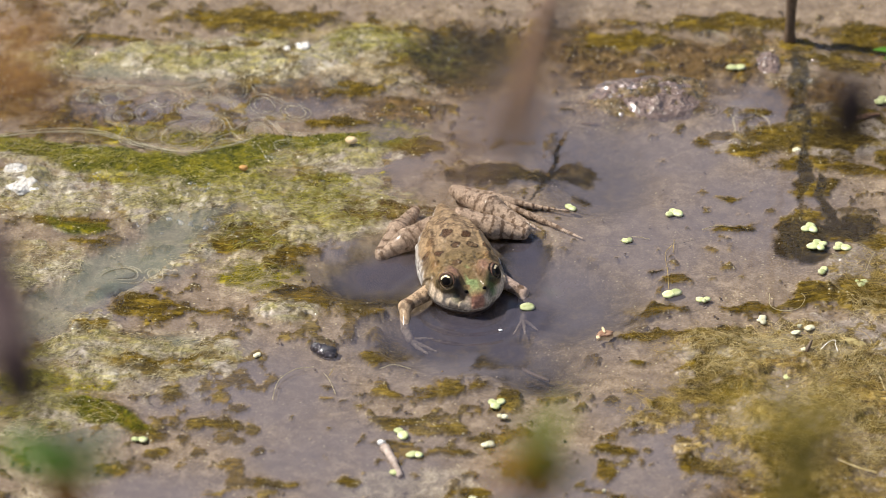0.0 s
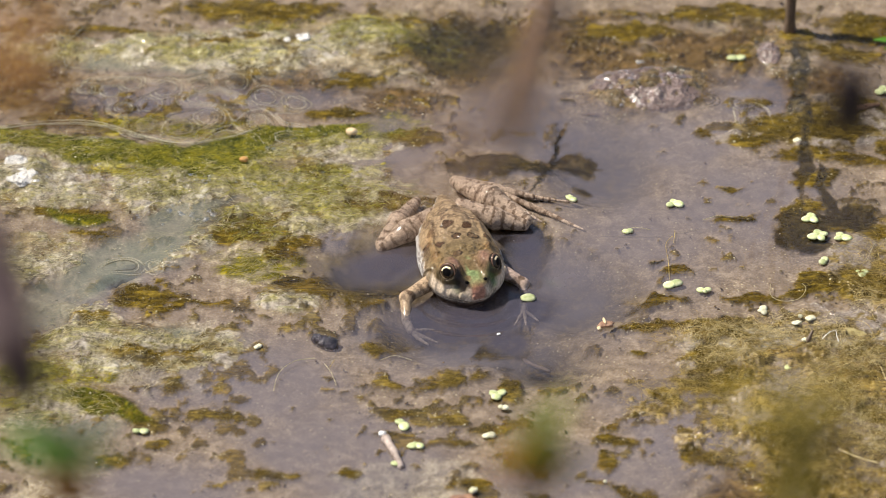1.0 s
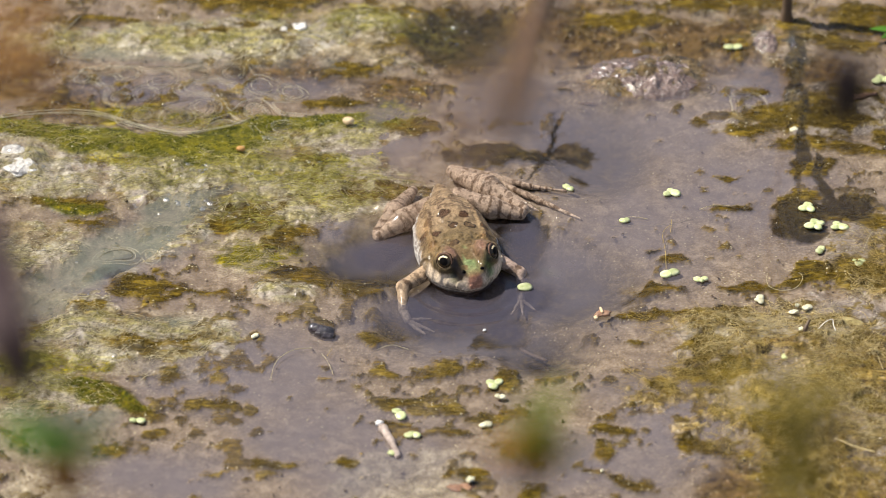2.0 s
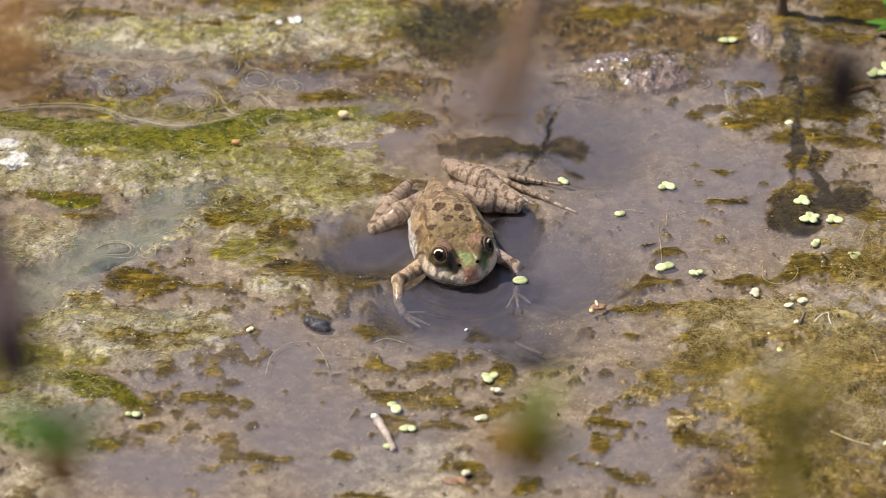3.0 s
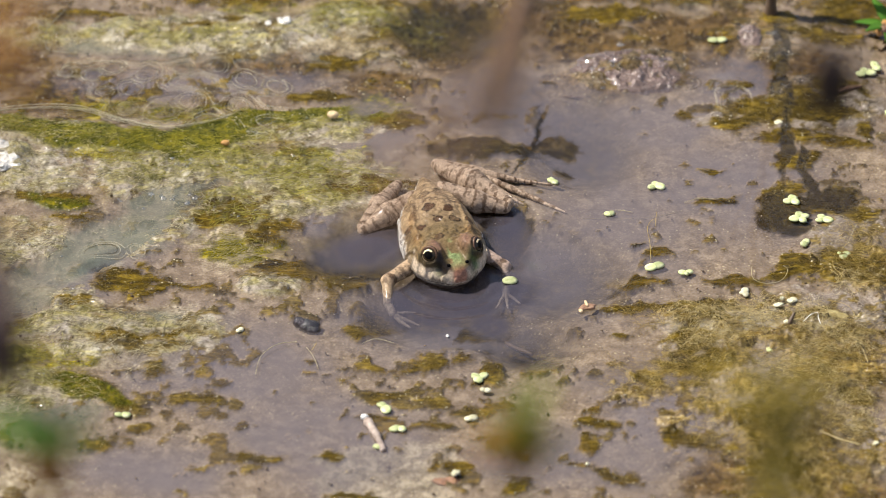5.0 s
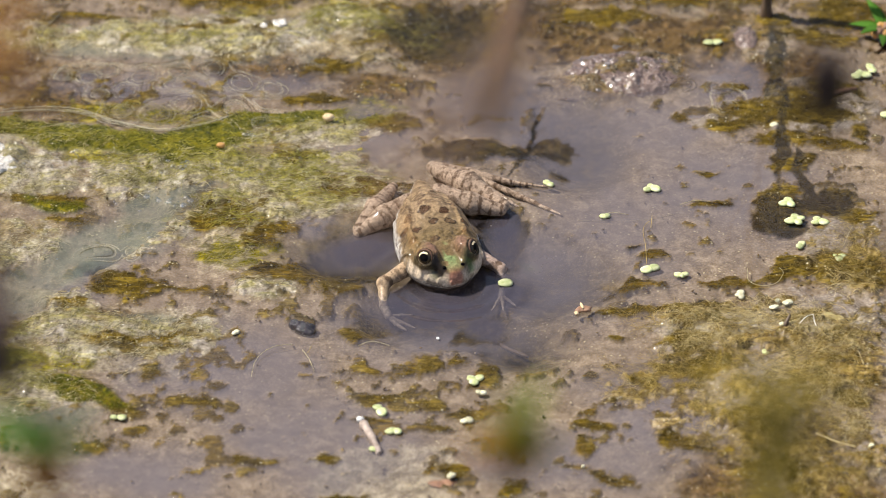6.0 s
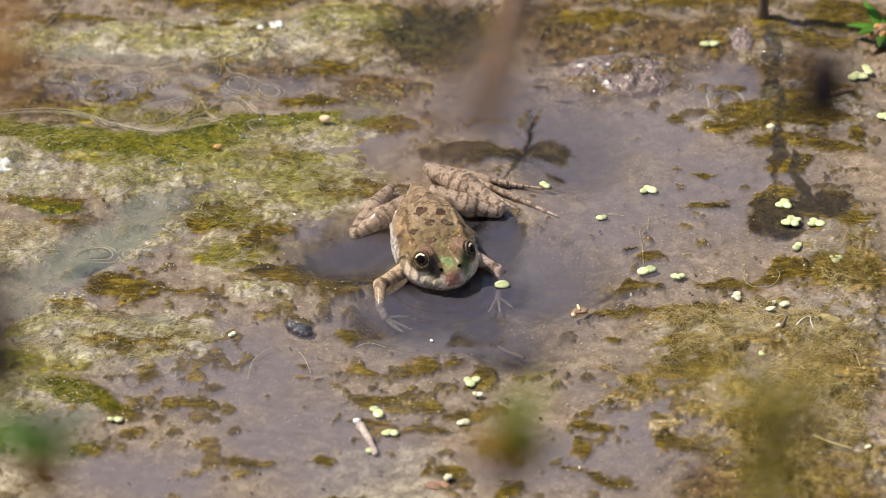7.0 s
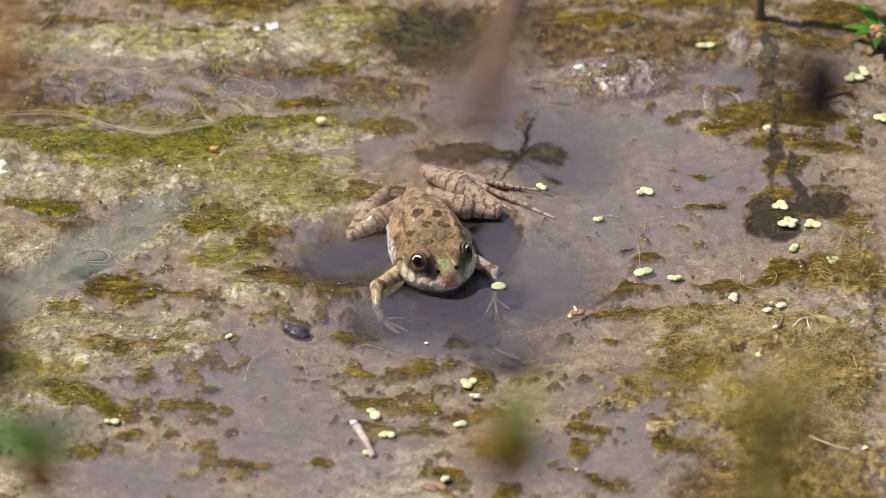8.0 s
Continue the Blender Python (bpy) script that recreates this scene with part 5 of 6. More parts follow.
build_twig("reddish brown twig lying at the water's edge", [(0.1227, 0.0831, 0.0010), (0.1261, 0.0836, 0.0015), (0.1301, 0.0856, 0.0010)], 0.0012, 0.0007, HUSK, 4)
build_twig("thin dark root under the frog's hand", [(0.0167, -0.0197, -0.0070), (0.0163, -0.0280, -0.0075), (0.0202, -0.0365, -0.0070), (0.0276, -0.0448, -0.0050)], 0.0008, 0.0005, BARK, 6)
husk = thing("seed_husk", "curled reddish brown seed husk on the water", "husk", pose(0.0438, -0.0294, 0.0006, 0, 0, 15))
part("shell", blob_mesh("shell", 0.0023, 0.0012, 0.0007, HUSK, 41, 0.5), husk)
part("beak", blob_mesh("beak", 0.0006, 0.0008, 0.0004, SEED, 42, 0.3), husk, "cream tip").location = (-0.0024, -0.0012, 0.0)
part("ridge", blob_mesh("ridge", 0.0004, 0.0014, 0.0005, SEED, 43, 0.2), husk).location = (-0.0002, 0.0008, 0.0008)
build_lump("seed", "plump beige seed lying on green algae", "seed", -0.0308, 0.0684, 2.2, (1.8, 1.3, 1.2), SEED, 51)
build_lump("seed", "small orange seed lying on green algae", "seed", -0.0630, 0.0536, 2.0, (1.4, 1.0, 0.8), ORANGE_SEED, 52)
build_lump("dead_leaf", "torn pinkish piece of dead leaf on the silt", "leaf", 0.0037, -0.1099, -0.4, (3.8, 1.7, 0.5), HUSK, 53, 0.6)


def build_mud_mound(label, cx, cy, rx, ry, tall, turn, seed):
    """A low lumpy heap of wet mud that stands out of the water."""
    nx, ny = int(rx * 2 / 0.32), int(ry * 2 / 0.32)
    x, y = np.meshgrid(np.linspace(-rx, rx, nx), np.linspace(-ry, ry, ny))
    x, y = x.ravel(), y.ravel()
    q = np.hypot(x / rx, y / ry) + 0.35 * (fbm(x, y, 9, 3, seed) - 0.5)
    knobs = fbm(x, y, 6.5, 4, seed + 1, 0.6)
    ridge = 1 - np.abs(2 * fbm(x, y, 4.2, 3, seed + 2, 0.55) - 1)
    h = tall * (smooth(1.0, 0.25, q) * (0.35 + 0.9 * knobs) + 0.55 * smooth(0.95, 0.5, q) * (ridge - 0.6)) - 1.6 * smooth(0.75, 1.0, q) - 0.3
    mound = thing("mud_mound", label, "mud", pose(cx / 1000, cy / 1000, 0, 0, 0, turn), mesh_of("mud_mound", np.c_[x, y, h] / 1000, grid_faces(nx, ny), STONE))
    return mound


build_mud_mound("low heap of wet pinkish brown mud with bright glints", 60.5, 96.5, 21.0, 14.0, 3.4, -4, 77)
# added glossy lump that catches the sun for a tall glint
build_mud_mound("small wet lump of brown mud added for a sun glint", 98.0, 116.0, 5.0, 9.0, 2.6, 0, 87)
# whitened lumps at the left edge; the last two only replace a glint
for k, (x, y, r, seed) in enumerate(((-0.1308, 0.0530, 3.2, 71), (-0.1276, 0.0460, 4.2, 72), (-0.1298, 0.0439, 3.0, 73), (-0.0470, 0.1240, 1.7, 74), (-0.0520, 0.1225, 1.1, 75))):
    build_lump("muddy_stone", "pale wet lump of silt, whitened for sun glints", "stone", x, y, 0.9, (r * 1.2, r * 1.2, r * 0.38), GLINT_LUMP, seed, 0.5, 30 * k)


build_lump("algae_clump", "smooth pale ochre clump of algae in the mat", "algae", 0.1132, -0.0353, 0.6, (5.6, 4.0, 0.8), OCHRE_LUMP, 61, 0.35)
build_twig("short black twig stuck in the algae mat", [(0.1008, -0.0383, 0.0000), (0.1014, -0.0380, 0.0016), (0.1027, -0.0361, 0.0034)], 0.0008, 0.0004, BARK, 8)
crumbs = random.Random(31)
for x, y in ((0.0998, -0.0261), (0.1020, -0.0275), (0.0987, -0.0294), (0.1003, -0.0377), (0.1030, -0.0269), (0.0056, -0.1084), (0.1218, -0.0951)):
    build_lump("crumb", "small pale crumb of dried silt on the mat", "crumb", x, y, 1.3, [crumbs.uniform(0.7, 1.4), crumbs.uniform(0.6, 1.0), 0.5], FROND_DEAD, crumbs.randint(1, 99), 0.6, crumbs.uniform(0, 180), "pale crumbs on the mat")


def build_thread(points, r=0.00008, mat=None, label="fine pale rootlet lying in the water"):
    return thing("rootlet", label, "root", pose(0, 0, 0), tube("rootlet", bent(points, 26), [r] * 25 + [r * 0.5], mat or FILAMENT_PALE, 5), group="rootlets")


def build_water_plant(x, y):
    plant = thing("water_plant", "small bright green water plant with a rusty tuft", "plant", pose(x, y, 0.001))
    for k, (turn, droop, length) in enumerate(((25, 35, 0.014), (80, 20, 0.012), (130, 30, 0.012), (170, 15, 0.011), (230, 25, 0.010), (320, 20, 0.011))):
        part("leaf", blade_mesh("leaf", length, 0.0042, LEAF, 0.5), plant).matrix_basis = pose(0, 0, 0.0015 + 0.0004 * k, droop, 0, turn)
    for k in range(9):
        ob = part("bud", blob_mesh("bud", 0.0016, 0.0014, 0.0014, HUSK if k % 2 else ORANGE_SEED, 90 + k, 0.4), plant, "rusty brown bud")
        ob.location = (0.0022 * math.cos(k * 2.4) - 0.001, 0.0022 * math.sin(k * 2.4) - 0.002, 0.002 + 0.0005 * (k % 4))


build_water_plant(0.1415, 0.1160)
build_thread([(-0.0507, -0.0620, 0.0008), (-0.0493, -0.0536, 0.0010), (-0.0448, -0.0482, 0.0012), (-0.0392, -0.0465, 0.0008)], 0.00009)
build_thread([(-0.0330, -0.0590, 0.0006), (-0.0346, -0.0533, 0.0008), (-0.0366, -0.0493, 0.0010)])
build_thread([(-0.0350, -0.0503, 0.0006), (-0.0337, -0.0471, 0.0010)], mat=FILAMENT)
build_thread([(0.0628, -0.0069, 0.0006), (0.0628, 0.0020, 0.0008), (0.0624, 0.0110, 0.0006), (0.0646, 0.0154, 0.0006)], mat=FILAMENT)
build_thread([(0.0647, 0.0116, 0.0006), (0.0653, 0.0183, 0.0008)], mat=FILAMENT)
build_thread([(0.0920, -0.0097, 0.0010), (0.0919, -0.0154, 0.0010), (0.0950, -0.0182, 0.0010), (0.0998, -0.0171, 0.0010), (0.1022, -0.0120, 0.0010), (0.1011, -0.0092, 0.0010)])
build_thread([(0.1205, 0.0003, 0.0020), (0.1227, 0.0075, 0.0020), (0.1240, 0.0104, 0.0020)])
build_thread([(0.1122, -0.0280, 0.0020), (0.1185, -0.0308, 0.0020), (0.1203, -0.0391, 0.0020), (0.1183, -0.0446, 0.0020)], mat=FILAMENT)
build_thread([(0.0435, 0.0170, -0.0005), (0.0526, 0.0167, -0.0005), (0.0626, 0.0173, -0.0005), (0.0719, 0.0202, -0.0005)])
build_thread([(0.1052, -0.0383, 0.0018), (0.1073, -0.0358, 0.0024), (0.1093, -0.0350, 0.0026), (0.1095, -0.0372, 0.0022), (0.1100, -0.0397, 0.0020)], 0.00013, SPECK, "curled white root lying on the mat")
build_thread([(0.1068, -0.0905, 0.0020), (0.1119, -0.0944, 0.0022), (0.1173, -0.0967, 0.0020)], 0.00022, FILAMENT_STRAW, "pale straw lying on the algae mat")
build_thread([(0.1222, -0.0582, 0.0020), (0.1205, -0.0476, 0.0022), (0.1196, -0.0405, 0.0020)], 0.0001, FILAMENT_STRAW, "pale straw lying on the algae mat")
for k in range(3):
    s = 0.0011 * k
    build_thread([(px, py + s * (0.6 + 0.4 * math.sin(60 * px + k)), 0.0002) for px, py in ((-0.1380, 0.0727), (-0.1244, 0.0752), (-0.1089, 0.0746), (-0.0948, 0.0678), (-0.0827, 0.0640), (-0.0692, 0.0674), (-0.0607, 0.0721))],
                 0.00013, RIM, "pale wrinkle in the film on the water")
build_thread([(-0.1219, 0.1162, 0.0003), (-0.1196, 0.1228, 0.0003), (-0.1157, 0.1310, 0.0003)], 0.00013, RIM, "pale wrinkle in the film on the water")
build_thread([(-0.1207, 0.1123, 0.0003), (-0.1196, 0.1078, 0.0003), (-0.1107, 0.1058, 0.0003)], 0.00013, RIM, "pale wrinkle in the film on the water")
for k, (x, y) in enumerate(((-0.0207, -0.0468), (0.0493, 0.0177), (0.0737, 0.0236))):
    build_thread([(x, y, 0.0005), (x + 0.004, y + 0.002, 0.0006), (x + 0.009, y + 0.001 * k, 0.0005)])


# ---- filamentous algae ----
def build_filaments(name, label, mat, zone_rows, count, length, radius, seed, lift, lean=None, curl=0.5, within=""):
    rng = np.random.default_rng(seed)
    rows = np.array(zone_rows)
    area = rows[:, 2] * rows[:, 3]
    pick = rng.choice(len(rows), count, p=area / area.sum())
    q, f = np.sqrt(rng.random(count)) * 1.05, rng.random(count) * 2 * math.pi
    u, v = rows[pick, 2] * q * np.cos(f), rows[pick, 3] * q * np.sin(f)
    c, s = np.cos(np.radians(rows[pick, 4])), np.sin(np.radians(rows[pick, 4]))
    x, y = rows[pick, 0] + u * c - v * s, rows[pick, 1] + u * s + v * c
    if within:
        keep = bed_zones(x, y)[within] > 0.45
        x, y, count = x[keep], y[keep], int(keep.sum())
    n = 11
    way = rng.random(count) * 2 * math.pi if lean is None else np.radians(lean) + rng.normal(0, 0.6, count)
    way = way + 1.6 * (fbm(x, y, 22, 2, seed) - 0.5)
    turn = rng.normal(0, curl, count) / n
    step = length * (0.4 + 0.9 * rng.random(count)) / n
    tall = lift * rng.random(count)
    px, py = np.zeros((n, count)), np.zeros((n, count))
    for i in range(n):
        px[i], py[i] = x, y
        way = way + turn + rng.normal(0, 0.16, count)
        x, y = x + step * np.cos(way), y + step * np.sin(way)
    flat = bed_zones(px.ravel(), py.ravel())
    h = bed_height(px.ravel(), py.ravel(), flat).reshape(n, count)
    t = np.linspace(0, 1, n)[:, None]
    h = np.maximum((h[:-2].mean(0) * 0.5 + h * 0.5), h - 0.1) + 0.12 + tall * np.sin(math.pi * t) ** 0.8
    rad = radius * (0.6 + 0.8 * rng.random(count))[None, :] * (1 - 0.6 * t)
    verts = np.zeros((n, 3, count, 3))
    dx, dy = np.gradient(px, axis=0), np.gradient(py, axis=0)
    m = np.hypot(dx, dy) + 1e-9
    for k, (a, b) in enumerate(((1, 0), (-0.5, 0.87), (-0.5, -0.87))):
        verts[:, k, :, 0], verts[:, k, :, 1], verts[:, k, :, 2] = px - dy / m * rad * a, py + dx / m * rad * a, h + rad * b
    verts = verts.transpose(2, 0, 1, 3).reshape(-1, 3) / 1000
    one = np.array([(i * 3 + k, i * 3 + (k + 1) % 3, (i + 1) * 3 + (k + 1) % 3, (i + 1) * 3 + k) for i in range(n - 1) for k in range(3)])
    faces = (one[None] + (np.arange(count) * n * 3)[:, None, None]).reshape(-1, 4)
    return thing(name, label, "algae", pose(0, 0, 0), mesh_of(name, verts, faces, mat), kind="stuff")


build_filaments("algae_filaments", "tangled yellowish filamentous algae on the mat", FILAMENT, MAT, 4600, 9, 0.045, 701, 0.4)
build_filaments("green_algae_filaments", "bright green wet algae strands on the mound", FILAMENT_GREEN, GREEN, 2600, 7, 0.06, 702, 0.35, 205)
build_filaments("olive_algae_fuzz", "short fuzzy olive algae growing on the silt", FILAMENT_OLIVE, OLIVE_WEST + OLIVE_NEAR + OLIVE_AND_SHADE_EAST + OLIVE_SOUTH_EAST + OLIVE_AND_SHADE_FAR, 9000, 3.2, 0.055, 705, 0.35, None, 0.9, "olive")
build_filaments("pale_algae_filaments", "bleached algae threads over the silt", FILAMENT_PALE, PALE + MOUND[:9], 3000, 5, 0.06, 703, 0.3, 205)


build_filaments("straw_algae_filaments", "pale straw-coloured tangled algae threads on the mat", FILAMENT_STRAW, TANGLE, 2000, 5.5, 0.045, 704, 0.7, None, 1.8)


# ---- glossy beads in the slime, added to give the glints of its wet film ----
def build_glint_beads(name, label, zone_rows, count, seed, small=0.10, big=0.32):
    rng = np.random.default_rng(seed)
    bm = bmesh.new()
    bmesh.ops.create_icosphere(bm, subdivisions=2, radius=1)
    bm.verts.ensure_lookup_table()
    ball = np.array([v.co for v in bm.verts])
    tris = np.array([[v.index for v in f.verts] for f in bm.faces])
    bm.free()
    rows = np.array(zone_rows)
    pick = rng.choice(len(rows), count, p=rows[:, 2] * rows[:, 3] / (rows[:, 2] * rows[:, 3]).sum())
    q, f = np.sqrt(rng.random(count)) * 1.1, rng.random(count) * 2 * math.pi
    x, y = rows[pick, 0] + rows[pick, 2] * q * np.cos(f), rows[pick, 1] + rows[pick, 3] * q * np.sin(f)
    near = (fbm(x, y, 9, 3, seed) > 0.47) & ((x < 25) | (big > 1) | (rng.random(count) < 0.12))
    x, y = x[near], y[near]
    h = np.maximum(bed_height(x, y, bed_zones(x, y)), -0.1)
    r = small + big * rng.random(len(x)) ** 3
    verts = ball[None] * np.array((1.0, 1.0, 0.62)) * r[:, None, None] + np.stack([x, y, h + 0.1 * r], axis=1)[:, None, :]
    faces = (tris[None] + (np.arange(len(x)) * len(ball))[:, None, None]).reshape(-1, 3)
    ob = thing(name, label, "bubbles", pose(0, 0, 0), mesh_of(name, verts.reshape(-1, 3) / 1000, faces, FILM), kind="stuff")
    ob.visible_shadow = False
    return ob


build_glint_beads("algae_glints", "tiny glossy beads added for sun glints on wet algae", MOUND, 1100, 801, 0.16, 0.6)
build_glint_beads("lump_glints", "clusters of larger glossy beads added for sun glints on wet lumps", GLINTS, 260, 802, 0.25, 1.01)


def build_gas_ring(x, y, r, seed):
    """A low gas bubble under the film of the water: a clear dome with two raised rims."""
    ring = thing("gas_bubble", "low clear gas bubble under the water film", "bubble", pose(x / 1000, y / 1000, 0.0001, 0, 0, seed * 37), group="gas bubbles under the film")
    verts, faces, sides, rings = [(0, 0, 0.18 * r / 1000)], [], 24, 6
    for i in range(1, rings + 1):
        q = i / rings
        for k in range(sides):
            f = 2 * math.pi * k / sides
            w = 1 + 0.10 * math.sin(2 * f + seed) + 0.05 * math.sin(3 * f)
            verts.append((r * q * w * math.cos(f) / 1000, r * q * w * 0.85 * math.sin(f) / 1000, 0.18 * r * (1 - q * q) / 1000))
    for k in range(sides):
        faces.append((0, 1 + k, 1 + (k + 1) % sides))
        for i in range(rings - 1):
            p = 1 + i * sides
            faces.append((p + k, p + sides + k, p + sides + (k + 1) % sides, p + (k + 1) % sides))
    dome = part("dome", mesh_of("dome", verts, faces, FILM_THIN), ring)
    dome.visible_shadow = False
    for size in (1.0, 1.45):
        loop = []
        for k in range(33):
            f = 2 * math.pi * k / 32 * (0.86 if size > 1.2 else 1.0) + seed
            w = size * (1 + 0.10 * math.sin(2 * (f - 0) + seed) + 0.05 * math.sin(3 * f))
            loop.append((r * w * math.cos(f) / 1000, r * w * 0.85 * math.sin(f) / 1000, 0.00008))
        part("rim", tube("rim", loop, [0.00008] * 33, RIM, 5), ring)


for k, (x, y, r) in enumerate(RINGS):
    build_gas_ring(x, y, r * 0.85, k)


# ---- crumbs of silt, shell and rotted plants strewn over the bed ----
def build_grains(name, label, mat, count, small, big, seed, shy=0.85, flat=0.5):
    rng = np.random.default_rng(seed)
    bm = bmesh.new()
    bmesh.ops.create_icosphere(bm, subdivisions=1, radius=1)
    bm.verts.ensure_lookup_table()
    ball = np.array([v.co for v in bm.verts])
    tris = np.array([[v.index for v in f.verts] for f in bm.faces])
    bm.free()
    x, y = rng.uniform(-148, 148, count * 3), rng.uniform(-135, 150, count * 3)
    zone = bed_zones(x, y)
    share = (0.25 + 0.75 * smooth(0.42, 0.62, fbm(x, y, 12, 4, seed))) * (1 - 0.9 * zone["deep"]) * (1 - shy * patches(x, y, HAZE, 0.9, 30, 95, 0.9, 4))
    keep = np.flatnonzero(rng.random(len(x)) < share)[:count]
    x, y = x[keep], y[keep]
    zone = {k: v[keep] for k, v in zone.items()}
    h = np.maximum(bed_height(x, y, zone), -0.25)
    r = small + (big - small) * rng.random(len(x)) ** 3
    stretch = np.stack([rng.uniform(0.7, 1.8, len(x)), rng.uniform(0.7, 1.3, len(x)), np.full(len(x), flat)], axis=1)
    knobs = ball[None] * (1 + 0.35 * (rng.random((len(x), len(ball), 1)) - 0.5)) * stretch[:, None] * r[:, None, None]
    a = rng.random(len(x)) * 2 * math.pi
    c, s_ = np.cos(a)[:, None], np.sin(a)[:, None]
    turned = np.stack([knobs[..., 0] * c - knobs[..., 1] * s_, knobs[..., 0] * s_ + knobs[..., 1] * c, knobs[..., 2]], axis=2)
    verts = turned + np.stack([x, y, h + 0.15 * r], axis=1)[:, None, :]
    faces = (tris[None] + (np.arange(len(x)) * len(ball))[:, None, None]).reshape(-1, 3)
    return thing(name, label, "grains", pose(0, 0, 0), mesh_of(name, verts.reshape(-1, 3) / 1000, faces, mat), kind="stuff")


build_grains("silt_grains", "tiny pale grains of silt and shell on the bed", GRAIN_PALE, 2600, 0.06, 0.34, 811)
build_grains("plant_crumbs", "tiny brown crumbs of rotted plants on the silt", GRAIN_DARK, 1900, 0.08, 0.5, 812, 0.4)


# ---- the wrinkled film over the gas bubbles ----
def level_lines(f, level):
    """Chains of grid points (column, row) along which f is level."""
    links = {}
    ny, nx = f.shape
    up = f > level

    def cut(r, c, down):
        e = (r + 1, c) if down else (r, c + 1)
        t = (level - f[r, c]) / (f[e] - f[r, c])
        return (c, r + t) if down else (c + t, r)
    mixed_cells = np.argwhere((up[:-1, :-1] != up[1:, 1:]) | (up[:-1, 1:] != up[1:, :-1]) | (up[:-1, :-1] != up[:-1, 1:]))
    for r, c in mixed_cells:
        edges = []
        for key, p, q in (((r, c, 0), up[r, c], up[r, c + 1]), ((r, c + 1, 1), up[r, c + 1], up[r + 1, c + 1]), ((r + 1, c, 0), up[r + 1, c], up[r + 1, c + 1]), ((r, c, 1), up[r, c], up[r + 1, c])):
            if p != q:
                edges.append(key)
        for i in range(0, len(edges) - 1, 2):
            links.setdefault(edges[i], []).append(edges[i + 1])
            links.setdefault(edges[i + 1], []).append(edges[i])
    lines, seen = [], set()
    for start in sorted(links, key=lambda k: len(links[k])):
        if start in seen:
            continue
        line, key = [], start
        while key is not None:
            seen.add(key)
            line.append(cut(*key))
            key = next((k for k in links[key] if k not in seen), None)
        lines.append(line)
    return lines


def build_wrinkles(name, label, x0, y0, x1, y1, rings, levels, seed):
    step = 0.9
    gx, gy = np.arange(x0, x1, step), np.arange(y0, y1, step)
    x, y = np.meshgrid(gx, gy)
    wx, wy = x + 5 * (fbm(x, y, 16, 2, seed) - 0.5), y + 5 * (fbm(x, y, 16, 2, seed + 1) - 0.5)
    f = 0.9 * fbm(x * 0.55, y, 17, 2, seed + 2)
    for cx, cy, r in rings:
        f = f + 0.8 * np.exp(-(((wx - cx) / (1.5 * r)) ** 2 + ((wy - cy) / (1.3 * r)) ** 2))
    edge = np.hypot((x - (x0 + x1) / 2) / (x1 - x0) * 2, (y - (y0 + y1) / 2) / (y1 - y0) * 2) + 0.5 * (fbm(x, y, 14, 2, seed + 3) - 0.5)
    verts, faces = [], []
    rnd = random.Random(seed)
    for level in levels:
        for line in level_lines(f, level):
            line = [(x0 + c * step, y0 + r * step) for c, r in line if edge[min(int(r), len(gy) - 1), min(int(c), len(gx) - 1)] < 0.92]
            if len(line) < 7:
                continue
            r = rnd.uniform(0.12, 0.26) / 1000
            n = len(line)
            v, q = tube_arrays([(a / 1000, b / 1000, 0.0001) for a, b in line], [r * min(1, 0.2 + 4 * min(i, n - 1 - i) / n) for i in range(n)], 5)
            faces += [tuple(k + len(verts) for k in face) for face in q]
            verts += v
    ob = thing(name, label, "water film", pose(0, 0, 0), mesh_of(name, verts, faces, WRINKLE), kind="stuff")
    ob.visible_shadow = False
    return ob


def wrinkle_material():
    """A crease of thin silt film, half see-through."""
    m = bpy.data.materials.new("film_wrinkle")
    m.use_nodes = True
    nt = m.node_tree
    nt.nodes.clear()
    out = nt.nodes.new("ShaderNodeOutputMaterial")
    clear, silt, mix = (nt.nodes.new("ShaderNode" + k) for k in ("BsdfTransparent", "BsdfDiffuse", "MixShader"))
    geo = nt.nodes.new("ShaderNodeNewGeometry")
    nt.links.new(ramp(nt, geo.outputs["Random Per Island"], [(0.40, (0.07, 0.055, 0.03)), (0.55, (0.52, 0.47, 0.36))]), silt.inputs[0])
    mix.inputs[0].default_value = 0.3
    nt.links.new(clear.outputs[0], mix.inputs[1])
    nt.links.new(silt.outputs[0], mix.inputs[2])
    nt.links.new(mix.outputs[0], out.inputs[0])
    return m


WRINKLE = wrinkle_material()
build_wrinkles("film_wrinkles", "swirling wrinkles in the clear film over gas bubbles", -124, 58, -38, 108, RINGS, (0.55, 0.64, 0.73, 0.84, 0.98, 1.12), 910)
build_wrinkles("film_wrinkles", "small wrinkles in the film at a clear pool", -108, -8, -80, 8, [(-101.0, -2.0, 2.0), (-97.0, -1.0, 2.2), (-88.0, 0.0, 1.5)], (0.62, 0.8, 0.95), 920)
build_wrinkles("film_wrinkles", "dark wrinkles in the film beside wet mud", 62, 72, 100, 96, [(89.3, 84.0, 4.0), (90.5, 77.0, 3.0), (76.0, 88.0, 3.5)], (0.6, 0.75, 0.95), 930)


# ---- plants between the bank and the lens ----
def rooted(tip, fall):
    """The foot of a plant whose tip is given: on the bank below, `fall` metres nearer the lens."""
    return (tip[0] * 0.9, tip[1] - fall, 0.03)


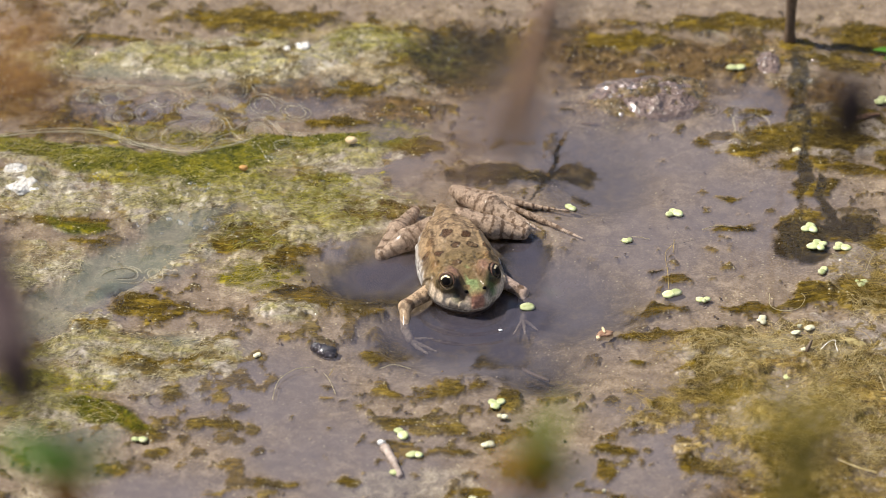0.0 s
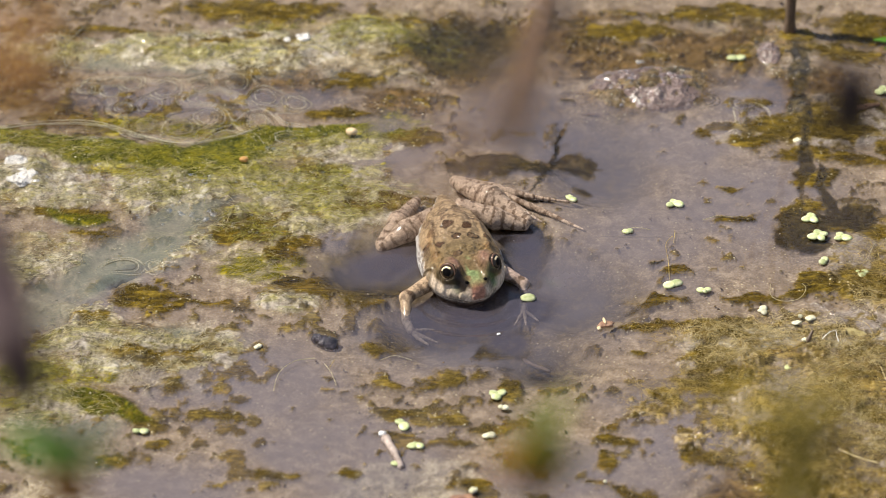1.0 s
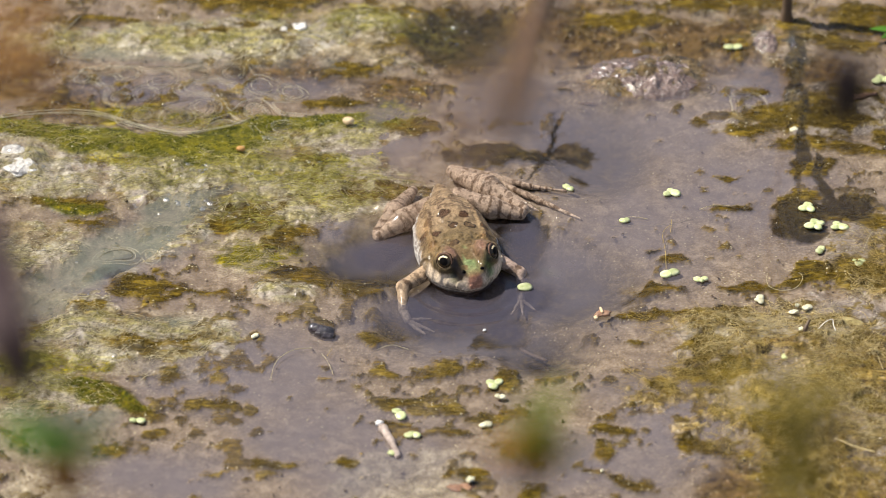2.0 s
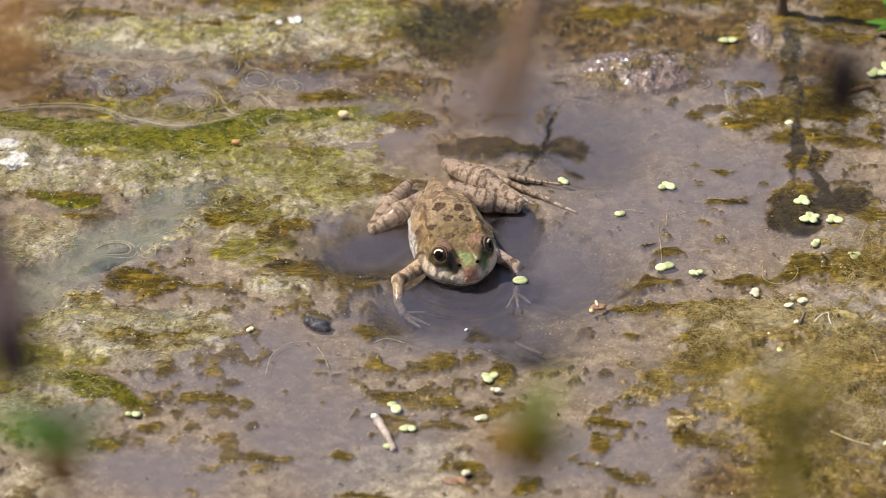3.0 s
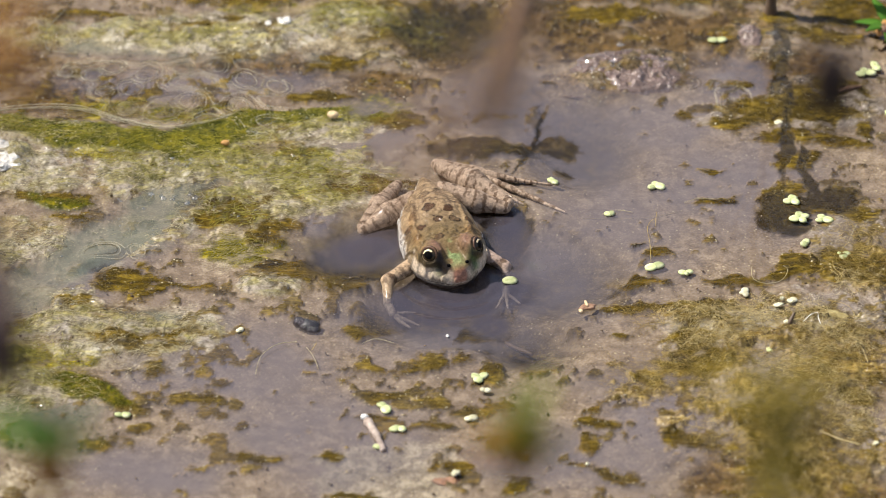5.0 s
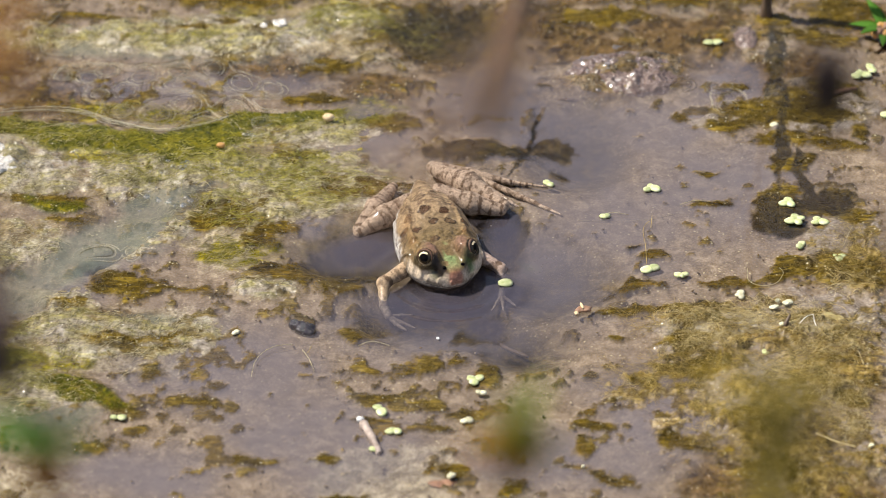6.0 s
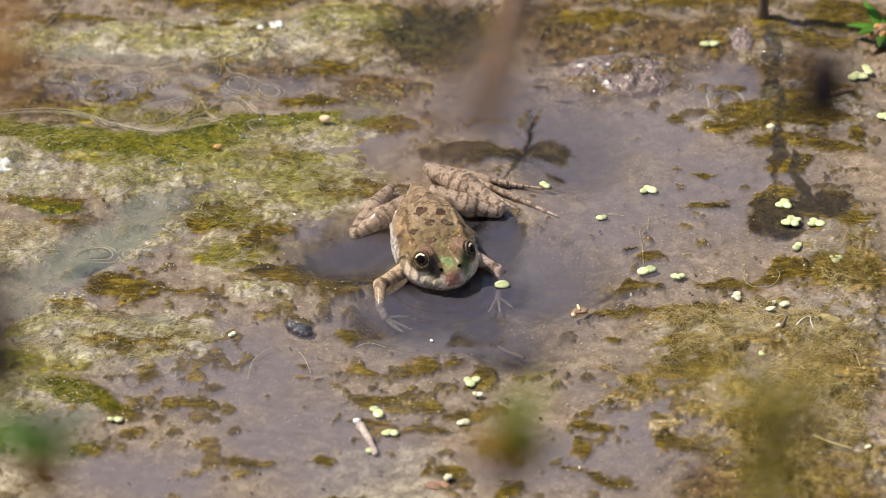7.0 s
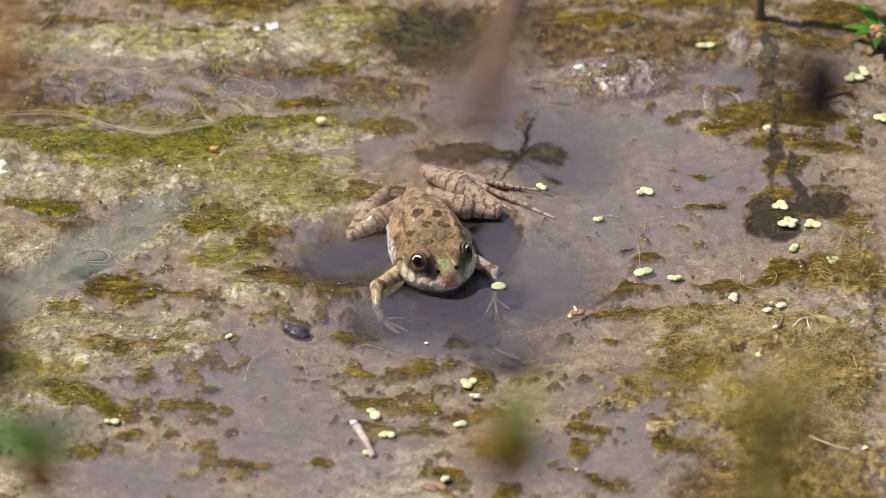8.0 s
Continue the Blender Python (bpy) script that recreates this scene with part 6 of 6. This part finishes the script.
def build_shoot(label, tip, fall, stem_mat, r, leaves):
    """A stem from the near bank up to tip, with leaves: (along 0..1, length, width, turn, droop, material)."""
    tip = Vector(tip)
    base = Vector(rooted(tip, fall))
    shoot = thing("marsh_plant", label, "plant", pose(*base), group="plants on the near bank")
    mid = (tip - base) * 0.5 + Vector((0.004, -0.012, 0.01))
    pts = bent([(0, 0, -0.06), mid, tip - base], 16)
    part("stem", tube("stem", pts, [r * (1.2 - 0.5 * i / 15) for i in range(16)], stem_mat, 8), shoot)
    for along, length, width, turn, droop, mat in leaves:
        p = Vector(pts[min(15, int(along * 15))])
        ob = part("leaf", blade_mesh("leaf", length, width, mat, 0.4), shoot)
        ob.matrix_basis = pose(*p, droop, 0, turn)
    return shoot


build_shoot("green shoot with a brown withered bud, close to the lens", (-0.0569, -0.6213, 0.4004), 0.05, STEM_HAZE, 0.0008,
            [(1.0, 0.012, 0.007, 70, 20, LEAF), (1.0, 0.009, 0.007, -60, 10, LEAF), (1.0, 0.009, 0.007, 190, -50, BUD), (1.0, 0.008, 0.005, 20, 30, LEAF)])
build_shoot("shoot with brown bud and a green leaf", (0.0121, -0.6207, 0.4012), 0.05, LEAF_MOSS, 0.0007,
            [(1.0, 0.006, 0.009, 180, -40, BUD), (1.0, 0.008, 0.009, 75, -10, BUD), (1.0, 0.008, 0.007, -80, -10, LEAF_MOSS), (1.0, 0.012, 0.0035, -35, 45, LEAF_MOSS), (1.0, 0.009, 0.003, 10, 60, LEAF_MOSS), (1.0, 0.007, 0.003, 100, 20, LEAF_MOSS)])
build_shoot("drooping olive leafy shoot, close to the lens", (0.0423, -0.7132, 0.4784), 0.06, LEAF_OLIVE, 0.0006,
            [(1.0, 0.010, 0.005, 80, 10, LEAF_OLIVE), (1.0, 0.009, 0.006, -70, 10, LEAF_OLIVE), (0.95, 0.010, 0.006, 0, 30, LEAF_OLIVE), (1.0, 0.014, 0.006, 200, -60, LEAF_OLIVE), (1.0, 0.016, 0.005, 170, -70, LEAF_OLIVE)])
build_shoot("dry orange leaf on a thin stalk", (-0.0452, -0.7557, 0.5572), 0.12, STEM_HAZE, 0.0003,
            [(1.0, 0.007, 0.004, 10, 40, LEAF_DRY), (1.0, 0.008, 0.004, 180, -50, LEAF_DRY), (1.0, 0.006, 0.004, 80, 0, LEAF_DRY)])
build_shoot("thin stalk with a dark brown seed head", (0.0536, -0.6382, 0.4808), 0.10, STEM, 0.0003,
            [(1.0, 0.015, 0.009, 175, -75, STEM), (1.0, 0.013, 0.008, 85, -70, STEM)])


def build_blade(label, points, radii, mat):
    """A long dry blade that arches over from its root, flat and tapering."""
    pts = bent(points, 40)
    rr = np.interp(np.linspace(0, 1, 40), np.linspace(0, 1, len(radii)), radii)
    blade = thing("reed", label, "reed", pose(*pts[0]), group="reeds over the water")
    way = [Vector(p) - Vector(pts[0]) for p in pts]
    part("stem", tube("stem", way[:17], list(rr[:17]), mat, 8), blade)
    part("blade", tube("blade", way[16:], list(rr[16:]), mat, 8), blade)
    return blade


build_blade("dark brown reed blade hanging in from the side", [(-0.30, -0.62, 0.02), (-0.24, -0.60, 0.30), (-0.110, -0.55, 0.405), (-0.0769, -0.5518, 0.3954), (-0.0688, -0.5896, 0.4111), (-0.0650, -0.6106, 0.4158), (-0.0630, -0.6144, 0.4104), (-0.0615, -0.6172, 0.4063)],
            [0.0014, 0.0014, 0.0022, 0.0034, 0.0040, 0.0042, 0.0036, 0.0010], STEM)
build_blade("dry brown reed arching over from the far bank", [(0.24, 0.75, 0.05), (0.17, 0.40, 0.32), (0.0221, -0.3951, 0.3575), (0.011, -0.6708, 0.5041), (0.0058, -0.7916, 0.5757), (0.0014, -0.8445, 0.6047), (-0.0019, -0.8634, 0.6125), (-0.0053, -0.8568, 0.6046), (-0.0085, -0.8419, 0.591)],
            [0.0010, 0.0010, 0.0008, 0.0008, 0.0011, 0.0012, 0.0011, 0.0008, 0.0003], STEM_HAZE)
build_blade("dark reed tip drooping from the far bank", [(0.22, 0.80, 0.05), (0.19, 0.48, 0.40), (0.0243, -0.4768, 0.4150), (0.0152, -0.6153, 0.4786), (0.0134, -0.6532, 0.4943)],
            [0.0010, 0.0010, 0.0012, 0.0012, 0.0008], STEM)



# ---- what moves: a white speck that drifts on the water ----
speck = thing("white_speck", "tiny white speck drifting on the water", "speck", pose(0, 0, 0), blob_mesh("white_speck", 0.0006, 0.0004, 0.0003, SPECK, 9, 0.3, 8, 12))


def motions():
    walk(speck, [
        (0.0, pose(0.0138, -0.0275, 0.0004, 0, 0, 0)),
        (0.5, pose(0.0135, -0.0305, 0.0004, 0, 0, 10)),
        (1.0, pose(0.0130, -0.0339, 0.0004, 0, 0, 20)),
        (1.7, pose(0.0110, -0.0364, 0.0004, 0, 0, 34)),
        (2.8, pose(0.0065, -0.0397, 0.0004, 0, 0, 56)),
        (3.6, pose(0.0047, -0.0419, 0.0004, 0, 0, 72)),
        (4.4, pose(0.0042, -0.0430, 0.0004, 0, 0, 88)),
        (5.8, pose(0.0023, -0.0432, 0.0004, 0, 0, 116)),
        (8.0, pose(0.0006, -0.0438, 0.0004, 0, 0, 160)),
    ])


motions()
